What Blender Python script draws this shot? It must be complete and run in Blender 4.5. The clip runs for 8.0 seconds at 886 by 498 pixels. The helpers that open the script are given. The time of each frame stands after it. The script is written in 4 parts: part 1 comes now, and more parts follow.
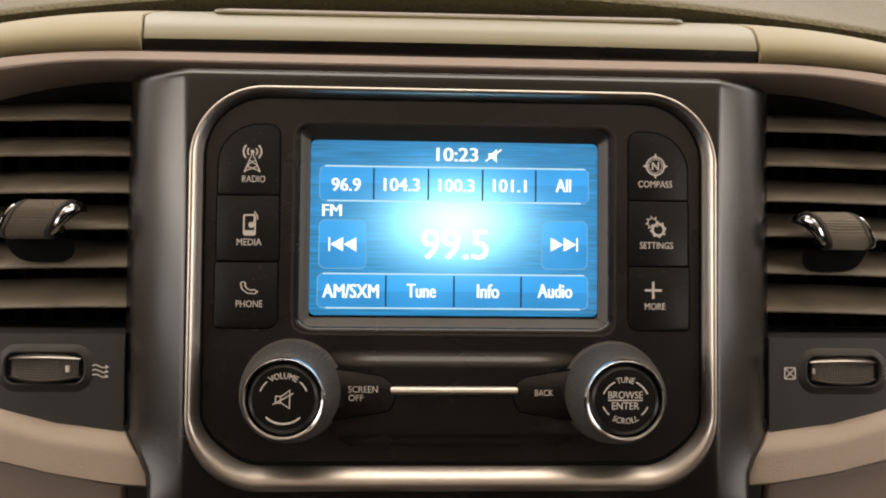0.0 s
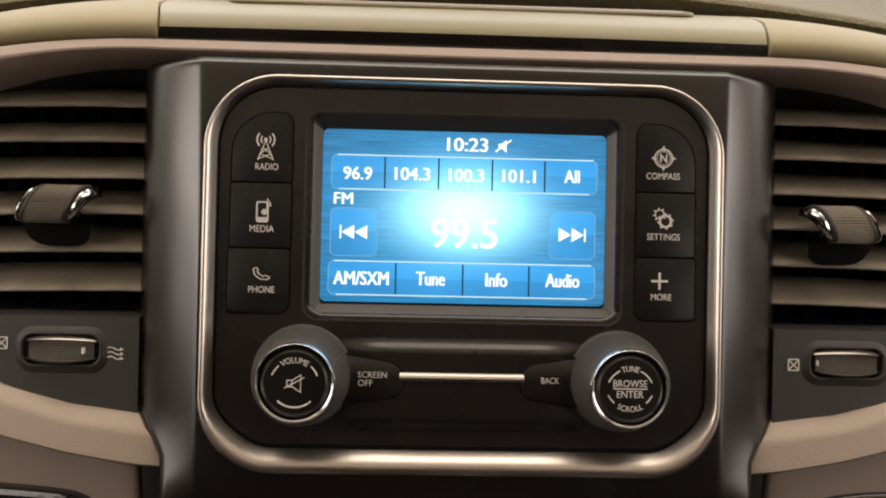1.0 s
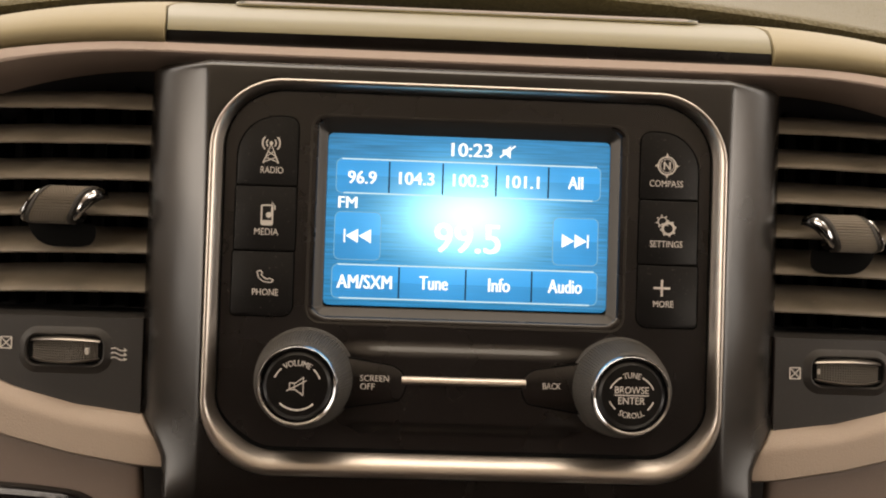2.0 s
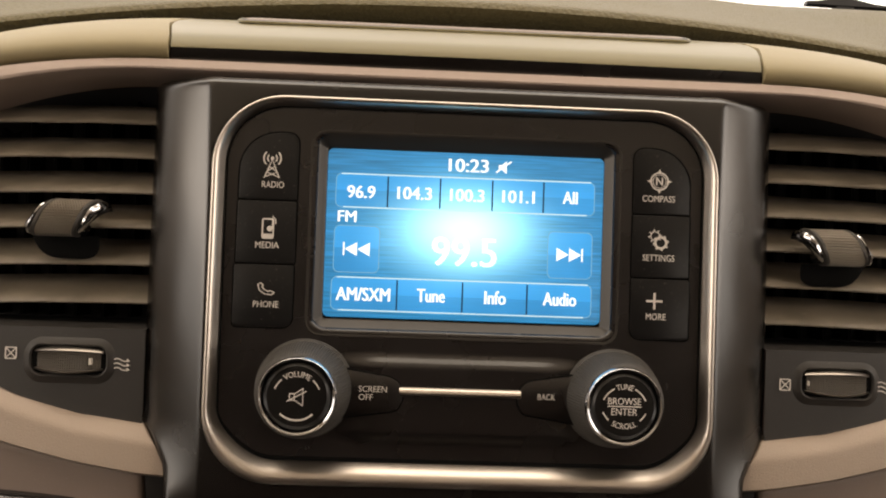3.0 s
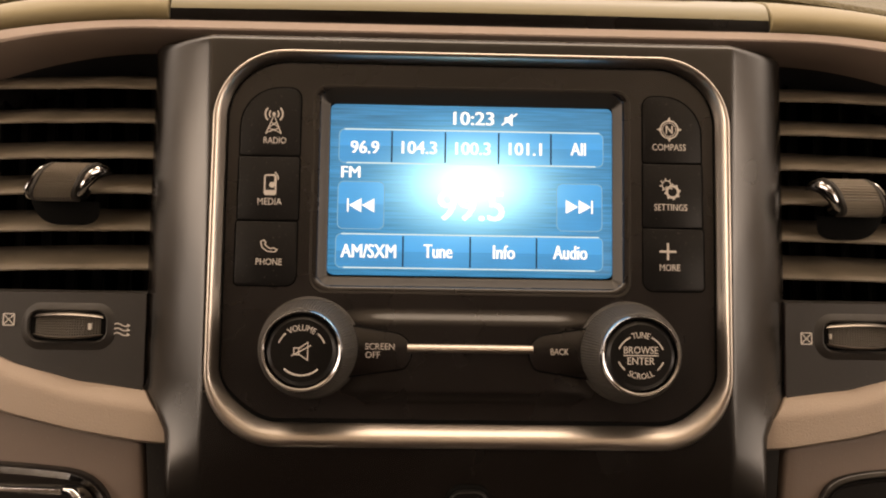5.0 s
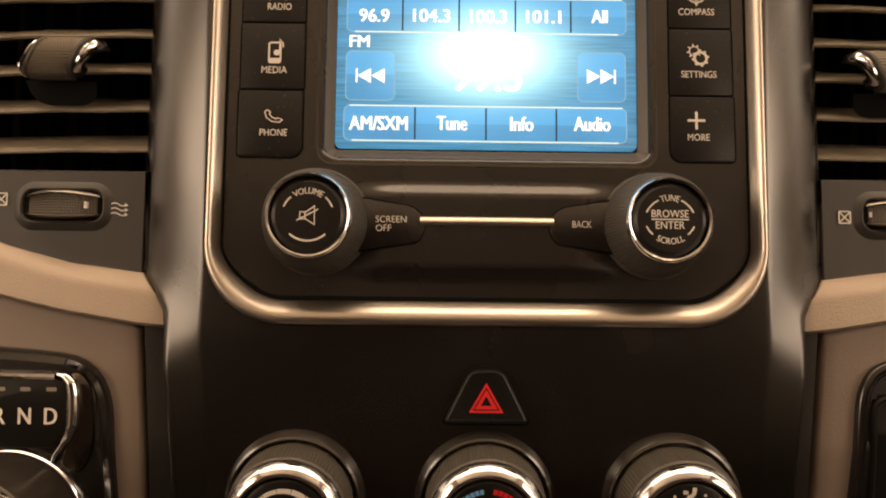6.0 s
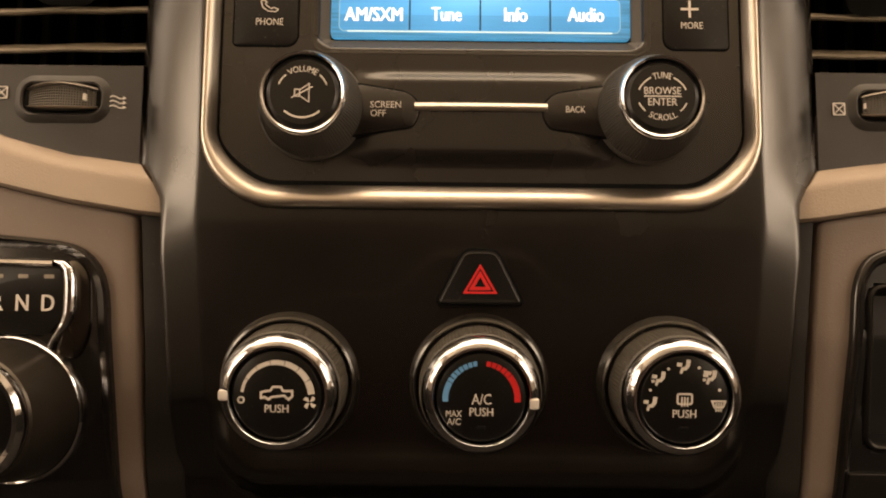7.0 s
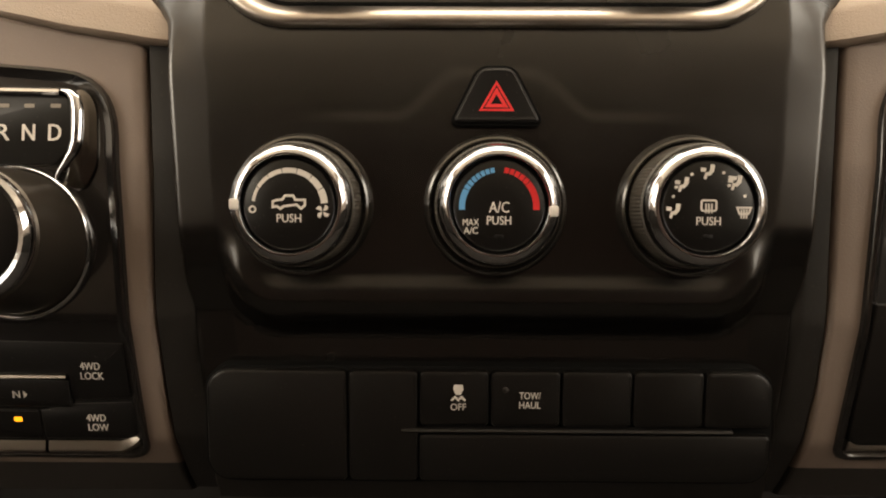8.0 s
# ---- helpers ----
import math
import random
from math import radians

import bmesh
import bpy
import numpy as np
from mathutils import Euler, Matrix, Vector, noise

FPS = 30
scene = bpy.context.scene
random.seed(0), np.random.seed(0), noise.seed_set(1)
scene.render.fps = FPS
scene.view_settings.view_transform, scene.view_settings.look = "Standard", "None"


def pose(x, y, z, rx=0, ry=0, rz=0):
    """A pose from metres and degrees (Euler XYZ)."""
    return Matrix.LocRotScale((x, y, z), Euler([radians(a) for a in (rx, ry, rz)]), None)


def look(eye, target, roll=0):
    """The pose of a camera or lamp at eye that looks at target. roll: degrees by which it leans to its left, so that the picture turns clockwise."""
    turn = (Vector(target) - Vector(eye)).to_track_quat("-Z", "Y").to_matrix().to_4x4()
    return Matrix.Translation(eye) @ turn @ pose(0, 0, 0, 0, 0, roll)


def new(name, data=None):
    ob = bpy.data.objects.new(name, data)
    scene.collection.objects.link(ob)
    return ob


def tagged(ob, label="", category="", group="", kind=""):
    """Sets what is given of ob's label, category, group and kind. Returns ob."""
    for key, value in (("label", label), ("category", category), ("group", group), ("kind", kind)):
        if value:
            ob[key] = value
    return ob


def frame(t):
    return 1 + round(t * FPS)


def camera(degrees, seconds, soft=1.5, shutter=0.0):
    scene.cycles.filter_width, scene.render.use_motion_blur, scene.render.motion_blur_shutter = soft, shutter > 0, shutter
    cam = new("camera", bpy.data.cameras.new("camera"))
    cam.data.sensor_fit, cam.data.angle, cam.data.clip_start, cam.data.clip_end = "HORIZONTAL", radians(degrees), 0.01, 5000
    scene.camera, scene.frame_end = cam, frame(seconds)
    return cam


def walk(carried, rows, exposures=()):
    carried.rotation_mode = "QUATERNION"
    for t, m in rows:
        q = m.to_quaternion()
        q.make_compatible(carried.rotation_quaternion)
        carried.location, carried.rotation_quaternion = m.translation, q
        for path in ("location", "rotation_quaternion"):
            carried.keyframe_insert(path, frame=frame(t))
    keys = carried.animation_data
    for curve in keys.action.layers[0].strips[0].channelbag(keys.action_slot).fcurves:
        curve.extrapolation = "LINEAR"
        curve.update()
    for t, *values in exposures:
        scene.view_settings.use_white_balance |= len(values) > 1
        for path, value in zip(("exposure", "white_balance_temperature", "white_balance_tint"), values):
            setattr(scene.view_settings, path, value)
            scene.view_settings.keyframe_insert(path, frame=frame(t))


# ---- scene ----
# All places below are in the panel's own frame: x right, y into the dash, z up along
# the radio's face, with the middle of the screen as origin. ROOT leans it back.
LEAN_BACK = 20.0
ROOT = pose(0, 0, 0, -LEAN_BACK)

cam = camera(61.06, 8.0, soft=2.0)
PATH = [
    (0, (-0.01576, -0.28165, -0.01683), (0.0240, 0.7171, 0.0143), 0.53),
    (0.5, (-0.01769, -0.28661, -0.01623), (0.0165, 0.7126, 0.0051), 0.81),
    (1, (-0.01683, -0.28575, -0.01661), (0.0139, 0.7137, -0.0018), 1.24),
    (2.5, (-0.01750, -0.28935, -0.01556), (0.0110, 0.7099, 0.0088), 1.99),
    (3, (-0.01728, -0.29306, -0.01376), (0.0128, 0.7061, 0.0149), 2.00),
    (3.5, (-0.01719, -0.29463, -0.01178), (0.0145, 0.7043, 0.0219), 1.78),
    (4, (-0.01520, -0.29187, -0.01061), (0.0176, 0.7067, 0.0324), 1.48),
    (4.2, (-0.01394, -0.29521, -0.01040), (0.0167, 0.7030, 0.0419), 1.35),
    (5.3, (-0.01745, -0.27752, -0.06289), (0.0005, 0.7193, 0.0151), 0.68),
    (5.5, (-0.01773, -0.27185, -0.07298), (-0.0009, 0.7247, 0.0085), 0.61),
    (6, (-0.01733, -0.26409, -0.09370), (-0.0096, 0.7319, -0.0049), 0.60),
    (6.5, (-0.01641, -0.26224, -0.11525), (-0.0134, 0.7329, -0.0169), 0.64),
    (7, (-0.01238, -0.26098, -0.13854), (-0.0142, 0.7334, -0.0330), 0.61),
    (7.5, (-0.01768, -0.25375, -0.16563), (-0.0227, 0.7406, -0.0593), 0.48),
    (8, (-0.01498, -0.24825, -0.19742), (-0.0254, 0.7466, -0.0969), 0.36),
]
EXPOSURES = [(0.0, 0.14, 7150, 14), (1.2, 0.12, 7250, 14), (2.3, 0.18, 7700, 15), (4.2, 0.10, 7450, 14), (5.3, 0.24, 9700, 24), (6.2, 0.42, 10800, 24), (7.0, 0.56, 10400, 20), (8.0, 0.97, 7950, 10)]
walk(cam, [(t, ROOT @ look(eye, target, roll)) for t, eye, target, roll in PATH], EXPOSURES)

# ---- light: a bright hall outside, seen through the windscreen and the side windows ----
world = bpy.data.worlds.new("hall_light")
world.use_nodes = True
world.node_tree.nodes["Background"].inputs[0].default_value = (1.0, 0.99, 0.97, 1)
world.node_tree.nodes["Background"].inputs[1].default_value = 2.0
scene.world = world


def window_lamp(name, eye, target, wide, high, watts, colour):
    data = bpy.data.lights.new(name, "AREA")
    data.shape, data.size, data.size_y, data.energy, data.color = "RECTANGLE", wide, high, watts, colour
    ob = new(name, data)
    ob.matrix_world = look(eye, target)
    return tagged(ob, kind="structure")


window_lamp("windscreen_light", (0.0, 0.05, 0.50), (0.0, -0.14, 0.0), 1.1, 0.44, 2.2, (1.0, 0.88, 0.70))
window_lamp("window_light_left", (-0.79, -0.50, 0.26), (0.0, -0.45, 0.70), 0.8, 0.34, 2.3, (1.0, 0.94, 0.86))
window_lamp("window_light_right", (0.79, -0.50, 0.26), (0.0, -0.45, 0.70), 0.8, 0.34, 1.8, (1.0, 0.95, 0.90))

# ---- materials ----
def shader(name):
    m = bpy.data.materials.new(name)
    m.use_nodes = True
    return m, m.node_tree.nodes, m.node_tree.links, m.node_tree.nodes["Principled BSDF"]


def surface(name, colour, rough, metal=0.0, vary=0.12, grain=900.0, bump=0.15, depth=0.0002, blotch=18.0, specular=0.5, coat=0.0, dust=0.0, smear=0.15, pebble=0.0):
    """A moulded or plated surface: fine grain in relief, and blotches of wear in colour and gloss. Scales are per metre."""
    m, nodes, links, bsdf = shader(name)
    at = nodes.new("ShaderNodeTexCoord")
    fine, wide = nodes.new("ShaderNodeTexNoise"), nodes.new("ShaderNodeTexNoise")
    fine.inputs["Scale"].default_value, fine.inputs["Detail"].default_value = grain, 4
    wide.inputs["Scale"].default_value, wide.inputs["Detail"].default_value = blotch, 5
    mix = nodes.new("ShaderNodeMix")
    mix.data_type, mix.blend_type = "RGBA", "MIX"
    mix.inputs[6].default_value = (*[c * (1 - vary) for c in colour], 1)
    mix.inputs[7].default_value = (*[min(1, c * (1 + vary)) for c in colour], 1)
    gloss = nodes.new("ShaderNodeMapRange")
    gloss.inputs["To Min"].default_value, gloss.inputs["To Max"].default_value = rough * (1 - smear), min(1, rough * (1 + smear))
    relief = nodes.new("ShaderNodeBump")
    relief.inputs["Strength"].default_value, relief.inputs["Distance"].default_value = bump, depth
    if pebble:
        fine = nodes.new("ShaderNodeTexVoronoi")
        fine.feature, fine.distance = "SMOOTH_F1", "EUCLIDEAN"
        fine.inputs["Scale"].default_value = pebble
        relief.invert = True
    for tex in (fine, wide):
        links.new(at.outputs["Object"], tex.inputs["Vector"])
    links.new(wide.outputs["Fac"], mix.inputs[0])
    links.new(wide.outputs["Fac"], gloss.inputs["Value"])
    links.new(fine.outputs["Distance" if pebble else "Fac"], relief.inputs["Height"])
    out = mix.outputs[2]
    if pebble:
        # creases between pebbles get a darker colour, painted shade that follows the relief
        crease, crease_shade = nodes.new("ShaderNodeMapRange"), nodes.new("ShaderNodeMix")
        crease.inputs["From Min"].default_value, crease.inputs["From Max"].default_value = 0.35, 0.75
        crease.inputs["To Max"].default_value = 0.35
        crease_shade.data_type = "RGBA"
        crease_shade.inputs[7].default_value = (*[c * 0.45 for c in colour], 1)
        links.new(fine.outputs["Distance"], crease.inputs["Value"])
        links.new(crease.outputs["Result"], crease_shade.inputs[0])
        links.new(out, crease_shade.inputs[6])
        out = crease_shade.outputs[2]
    if dust:
        specks, keep, over = nodes.new("ShaderNodeTexNoise"), nodes.new("ShaderNodeMapRange"), nodes.new("ShaderNodeMix")
        specks.inputs["Scale"].default_value, specks.inputs["Detail"].default_value = 1300.0, 2
        keep.inputs["From Min"].default_value, keep.inputs["From Max"].default_value = 0.69, 0.78
        keep.inputs["To Max"].default_value = dust
        over.data_type = "RGBA"
        over.inputs[7].default_value = (0.45, 0.41, 0.36, 1)
        links.new(at.outputs["Object"], specks.inputs["Vector"])
        links.new(specks.outputs["Fac"], keep.inputs["Value"])
        links.new(keep.outputs["Result"], over.inputs[0])
        links.new(out, over.inputs[6])
        out = over.outputs[2]
    links.new(out, bsdf.inputs["Base Color"])
    links.new(gloss.outputs["Result"], bsdf.inputs["Roughness"])
    links.new(relief.outputs["Normal"], bsdf.inputs["Normal"])
    bsdf.inputs["Metallic"].default_value = metal
    bsdf.inputs["Specular IOR Level"].default_value = specular
    bsdf.inputs["Coat Weight"].default_value = coat
    return m


def glowing(name, colour, strength):
    m, nodes, links, bsdf = shader(name)
    bsdf.inputs["Base Color"].default_value = (0.01, 0.01, 0.01, 1)
    bsdf.inputs["Roughness"].default_value = 0.3
    bsdf.inputs["Emission Color"].default_value = (*colour, 1)
    bsdf.inputs["Emission Strength"].default_value = strength
    return m


def display(name, low, high, streaks, lift, split=None):
    """Backlit picture of the radio: a blue ground with fine streaks and a bright spot at the middle, its own glow
    painted stronger to imitate overexposure; split adds the gloss line of a key.
    """
    m, nodes, links, bsdf = shader(name)
    at, sep = nodes.new("ShaderNodeTexCoord"), nodes.new("ShaderNodeSeparateXYZ")
    links.new(at.outputs["Object"], sep.inputs[0])

    def calc(op, a, b=0.0):
        n = nodes.new("ShaderNodeMath")
        n.operation = op
        for socket, value in ((n.inputs[0], a), (n.inputs[1], b)):
            if isinstance(value, (int, float)):
                socket.default_value = value
            else:
                links.new(value, socket)
        return n.outputs[0]

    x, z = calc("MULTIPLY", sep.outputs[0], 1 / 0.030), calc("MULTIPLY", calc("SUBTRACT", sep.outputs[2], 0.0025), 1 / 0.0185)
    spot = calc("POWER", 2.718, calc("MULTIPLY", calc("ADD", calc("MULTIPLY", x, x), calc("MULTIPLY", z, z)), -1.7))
    stretch, lines = nodes.new("ShaderNodeMapping"), nodes.new("ShaderNodeTexNoise")
    stretch.inputs["Scale"].default_value = (45, 1, 1500)
    lines.inputs["Scale"].default_value, lines.inputs["Detail"].default_value = 1.0, 3
    links.new(at.outputs["Object"], stretch.inputs[0])
    links.new(stretch.outputs[0], lines.inputs["Vector"])
    broad = nodes.new("ShaderNodeTexNoise")
    broad.inputs["Scale"].default_value = 38.0
    links.new(at.outputs["Object"], broad.inputs["Vector"])
    ramp = nodes.new("ShaderNodeMix")
    ramp.data_type = "RGBA"
    ramp.inputs[6].default_value, ramp.inputs[7].default_value = (*low, 1), (*high, 1)
    body = calc("ADD", calc("MULTIPLY", lines.outputs["Fac"], streaks), calc("MULTIPLY", broad.outputs["Fac"], 0.75 - streaks * 0.5))
    far = calc("ADD", calc("POWER", calc("MULTIPLY", sep.outputs[0], 1 / 0.055), 2.0), calc("POWER", calc("MULTIPLY", sep.outputs[2], 1 / 0.033), 2.0))
    body = calc("SUBTRACT", body, calc("MULTIPLY", far, 0.16 if split is None else 0.08))
    if split is not None:
        body = calc("ADD", body, calc("MULTIPLY", calc("GREATER_THAN", sep.outputs[2], split), 0.28))
    links.new(body, ramp.inputs[0])
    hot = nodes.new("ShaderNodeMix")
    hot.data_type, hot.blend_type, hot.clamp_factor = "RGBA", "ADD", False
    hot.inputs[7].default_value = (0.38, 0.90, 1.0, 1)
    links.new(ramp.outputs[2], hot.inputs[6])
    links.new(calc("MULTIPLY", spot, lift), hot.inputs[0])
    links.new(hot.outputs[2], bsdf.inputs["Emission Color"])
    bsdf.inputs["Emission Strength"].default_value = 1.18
    bsdf.inputs["Base Color"].default_value = (0.008, 0.01, 0.014, 1)
    bsdf.inputs["Roughness"].default_value = 0.35
    return m


STACK = surface("satin_dark_trim", (0.0036, 0.0029, 0.0025), 0.24, specular=0.85, vary=0.18, grain=2200, bump=0.05, blotch=26, dust=0.06, smear=0.45)
PLATE = surface("matt_black_plastic", (0.0095, 0.0078, 0.0074), 0.27, specular=0.75, vary=0.2, grain=2600, bump=0.10, blotch=32, dust=0.12, smear=0.35)
BUTTON = surface("soft_black_key", (0.0062, 0.0058, 0.0060), 0.40, specular=0.28, vary=0.2, grain=2600, bump=0.08, blotch=40, dust=0.15)
GAP = surface("black_gap", (0.003, 0.003, 0.003), 0.8, bump=0.0, specular=0.08)
SATIN = surface("satin_chrome", (0.57, 0.515, 0.465), 0.34, metal=1.0, vary=0.06, grain=1500, bump=0.03, blotch=22)
COLLAR = surface("dark_gloss_collar", (0.022, 0.020, 0.018), 0.13, specular=1.0, vary=0.1, grain=1500, bump=0.03, blotch=30)
CHROME = surface("bright_chrome", (0.63, 0.64, 0.67), 0.08, metal=1.0, vary=0.04, grain=150, bump=0.5, depth=0.0004, blotch=60)
KNURL = surface("grey_knurled_grip", (0.26, 0.225, 0.185), 0.45, vary=0.2, grain=1800, bump=0.25, blotch=60)
GRIP = surface("ribbed_grip_plastic", (0.05, 0.044, 0.037), 0.5, vary=0.2, grain=1800, bump=0.2, blotch=60, dust=0.3)
WHEEL = surface("ridged_wheel_rubber", (0.085, 0.075, 0.065), 0.42, vary=0.2, grain=1800, bump=0.2, blotch=60, dust=0.4)
SHOULDER = surface("dark_satin_metal", (0.13, 0.12, 0.11), 0.2, metal=1.0, vary=0.12, grain=1500, bump=0.05, blotch=40)
DULL = surface("dull_chrome", (0.30, 0.27, 0.24), 0.30, metal=1.0, vary=0.12, grain=1500, bump=0.05, blotch=40)
DIAL = surface("satin_dial", (0.060, 0.051, 0.043), 0.30, metal=0.7, vary=0.12, grain=1500, bump=0.05, blotch=30)
RUBBER = surface("grey_rubber_grip", (0.044, 0.040, 0.036), 0.6, vary=0.2, grain=1800, bump=0.25, blotch=60, dust=0.3)
CAPS = surface("black_cap", (0.0045, 0.0040, 0.0038), 0.34, specular=0.4, vary=0.2, grain=2600, bump=0.05, blotch=45, dust=0.09)
SURROUND = surface("pewter_surround", (0.040, 0.036, 0.032), 0.36, metal=0.35, vary=0.12, grain=2400, bump=0.06, blotch=30)
GLOSS = surface("piano_black", (0.010, 0.009, 0.009), 0.14, vary=0.2, grain=900, bump=0.02, blotch=30, coat=0.4, dust=0.12)
BEIGE = surface("beige_soft_plastic", (0.355, 0.282, 0.228), 0.55, vary=0.07, grain=1500, bump=0.5, depth=0.0004, blotch=14, dust=0.25)
CAP = surface("cream_cap_plastic", (0.225, 0.186, 0.105), 0.5, specular=0.3, vary=0.07, grain=1500, bump=0.3, blotch=14)
# the taupe plastic below, darkened in colour for surfaces that lie in shade
TAUPE_SHADED = surface("shaded_taupe_plastic", (0.180, 0.139, 0.117), 0.52, vary=0.08, grain=1700, bump=0.4, depth=0.0003, blotch=16, dust=0.25)
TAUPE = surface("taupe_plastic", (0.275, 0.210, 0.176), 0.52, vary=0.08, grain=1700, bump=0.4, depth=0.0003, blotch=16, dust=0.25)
PAD = surface("grained_beige_pad", (0.108, 0.090, 0.047), 0.6, specular=0.3, vary=0.1, bump=0.9, depth=0.0008, blotch=10, pebble=560)
STRIP = surface("pewter_strip", (0.145, 0.124, 0.062), 0.34, specular=0.35, vary=0.08, grain=2000, bump=0.04, blotch=12)
VENTS = surface("vent_slat_plastic", (0.195, 0.166, 0.130), 0.5, vary=0.55, grain=1500, bump=0.3, blotch=55, dust=0.7)
DARK = surface("charcoal_plastic", (0.022, 0.0196, 0.018), 0.48, vary=0.12, grain=1900, bump=0.30, blotch=20, dust=0.12)
FILLER = surface("soft_black_filler", (0.0115, 0.0102, 0.0094), 0.5, specular=0.35, vary=0.12, grain=1900, bump=0.3, blotch=20, dust=0.12)
DEEP = surface("recess_black", (0.020, 0.020, 0.021), 0.7, bump=0.1)
INK = surface("printed_white_ink", (0.62, 0.58, 0.54), 0.6, vary=0.06, bump=0.0)
INK_RED = surface("printed_red_ink", (0.62, 0.02, 0.025), 0.5, vary=0.06, bump=0.0)
INK_BLUE = surface("printed_blue_ink", (0.10, 0.33, 0.62), 0.5, vary=0.06, bump=0.0)
AMBER = glowing("amber_lamp", (1.0, 0.34, 0.02), 1.15)
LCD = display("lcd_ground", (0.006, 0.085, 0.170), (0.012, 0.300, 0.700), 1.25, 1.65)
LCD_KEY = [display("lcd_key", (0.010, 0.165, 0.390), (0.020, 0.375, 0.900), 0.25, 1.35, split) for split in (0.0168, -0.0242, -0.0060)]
LCD_LINE = glowing("lcd_line", (0.55, 0.86, 1.0), 0.95)
LCD_DIM = glowing("lcd_edge", (0.22, 0.55, 0.82), 0.8)
LCD_TEXT = glowing("lcd_text", (0.86, 0.97, 1.0), 1.25)
LCD_GAP = glowing("lcd_divider", (0.01, 0.05, 0.12), 0.6)
DOOR = surface("door_lining", (0.42, 0.355, 0.30), 0.8, vary=0.1, grain=400, bump=0.3)
LINER = surface("cab_lining", (0.72, 0.63, 0.52), 0.9, vary=0.05, grain=400, bump=0.3)
CARPET = surface("carpet_dark", (0.020, 0.017, 0.015), 0.95, vary=0.1, grain=300, bump=0.3)
SEATS = surface("seat_cloth", (0.072, 0.046, 0.038), 0.85, vary=0.15, grain=300, bump=0.3)
UPHOLSTERY = surface("cab_trim_dark", (0.048, 0.032, 0.028), 0.85, vary=0.1, grain=300, bump=0.3)


# ---- building blocks; millimetres in, metres out ----
ORIGIN = {}


def thing(name, at, label, category, group="", kind="", tilt=0.0):
    ob = new(name)
    ob.empty_display_size = 0.01
    ob.matrix_world = ROOT @ pose(at[0] / 1000, at[1] / 1000, at[2] / 1000, tilt)
    ORIGIN[ob] = Vector(at)
    return tagged(ob, label, category, group, kind)


def part(name, bm, material, parent, label="", sharp=35):
    """Links a bmesh in panel millimetres as one mesh under a thing or a part."""
    bmesh.ops.translate(bm, verts=bm.verts, vec=-ORIGIN[parent])
    bmesh.ops.scale(bm, verts=bm.verts, vec=(0.001, 0.001, 0.001))
    bmesh.ops.recalc_face_normals(bm, faces=bm.faces)
    for f in bm.faces:
        f.smooth = len(f.verts) < 5
    me = bpy.data.meshes.new(name)
    bm.to_mesh(me)
    bm.free()
    me.set_sharp_from_angle(angle=radians(sharp))
    me.materials.append(material)
    ob = new(name, me)
    ob.parent = parent
    ORIGIN[ob] = ORIGIN[parent]
    return tagged(ob, label)


def rounded(x0, x1, z0, z1, r, n=8):
    """Outline of a rounded rectangle; r: one radius or four (bottom right, top right, top left, bottom left)."""
    r = r if isinstance(r, (tuple, list)) else (r, r, r, r)
    out = []
    for k, (cx, cz) in enumerate(((x1 - r[0], z0 + r[0]), (x1 - r[1], z1 - r[1]), (x0 + r[2], z1 - r[2]), (x0 + r[3], z0 + r[3]))):
        for i in range(n + 1):
            a = radians(-90 + 90 * k + 90 * i / n)
            out.append((cx + r[k] * math.cos(a), cz + r[k] * math.sin(a)))
    return out


def softened(points, r, n=5):
    """A polygon with its corners cut round by r (or a list of radii)."""
    out, m = [], len(points)
    for i, p in enumerate(points):
        p, a, b = Vector(p), Vector(points[i - 1]), Vector(points[(i + 1) % m])
        ri = r[i] if isinstance(r, (tuple, list)) else r
        ua, ub = (a - p), (b - p)
        la, lb = min(ri, ua.length * 0.49), min(ri, ub.length * 0.49)
        pa, pb = p + ua.normalized() * la, p + ub.normalized() * lb
        for k in range(n + 1):
            s = k / n
            q = pa * (1 - s) ** 2 + p * 2 * s * (1 - s) + pb * s * s
            out.append((q.x, q.y))
    return out


def densified(outline, step=5.0):
    """The outline with points added along its long edges, so that it can be bent."""
    out = []
    for i, p in enumerate(outline):
        q = outline[(i + 1) % len(outline)]
        n = max(1, int(math.hypot(q[0] - p[0], q[1] - p[1]) / step))
        out += [(p[0] + (q[0] - p[0]) * k / n, p[1] + (q[1] - p[1]) * k / n) for k in range(n)]
    return out


def inset(outline, d):
    """The outline drawn in by d (out for minus)."""
    m, out = len(outline), []
    area = sum(outline[i - 1][0] * outline[i][1] - outline[i][0] * outline[i - 1][1] for i in range(m))
    s = 1 if area > 0 else -1
    for i in range(m):
        p = Vector(outline[i])
        j, k = i - 1, (i + 1) % m
        while (Vector(outline[j]) - p).length < 1e-6:
            j -= 1
        while (Vector(outline[k]) - p).length < 1e-6:
            k = (k + 1) % m
        a, b = (p - Vector(outline[j])).normalized(), (Vector(outline[k]) - p).normalized()
        na, nb = Vector((-a.y, a.x)) * s, Vector((-b.y, b.x)) * s
        n = (na + nb)
        n = n / max(0.35, n.length_squared / 2)
        out.append((p.x + n.x * d, p.y + n.y * d))
    return out


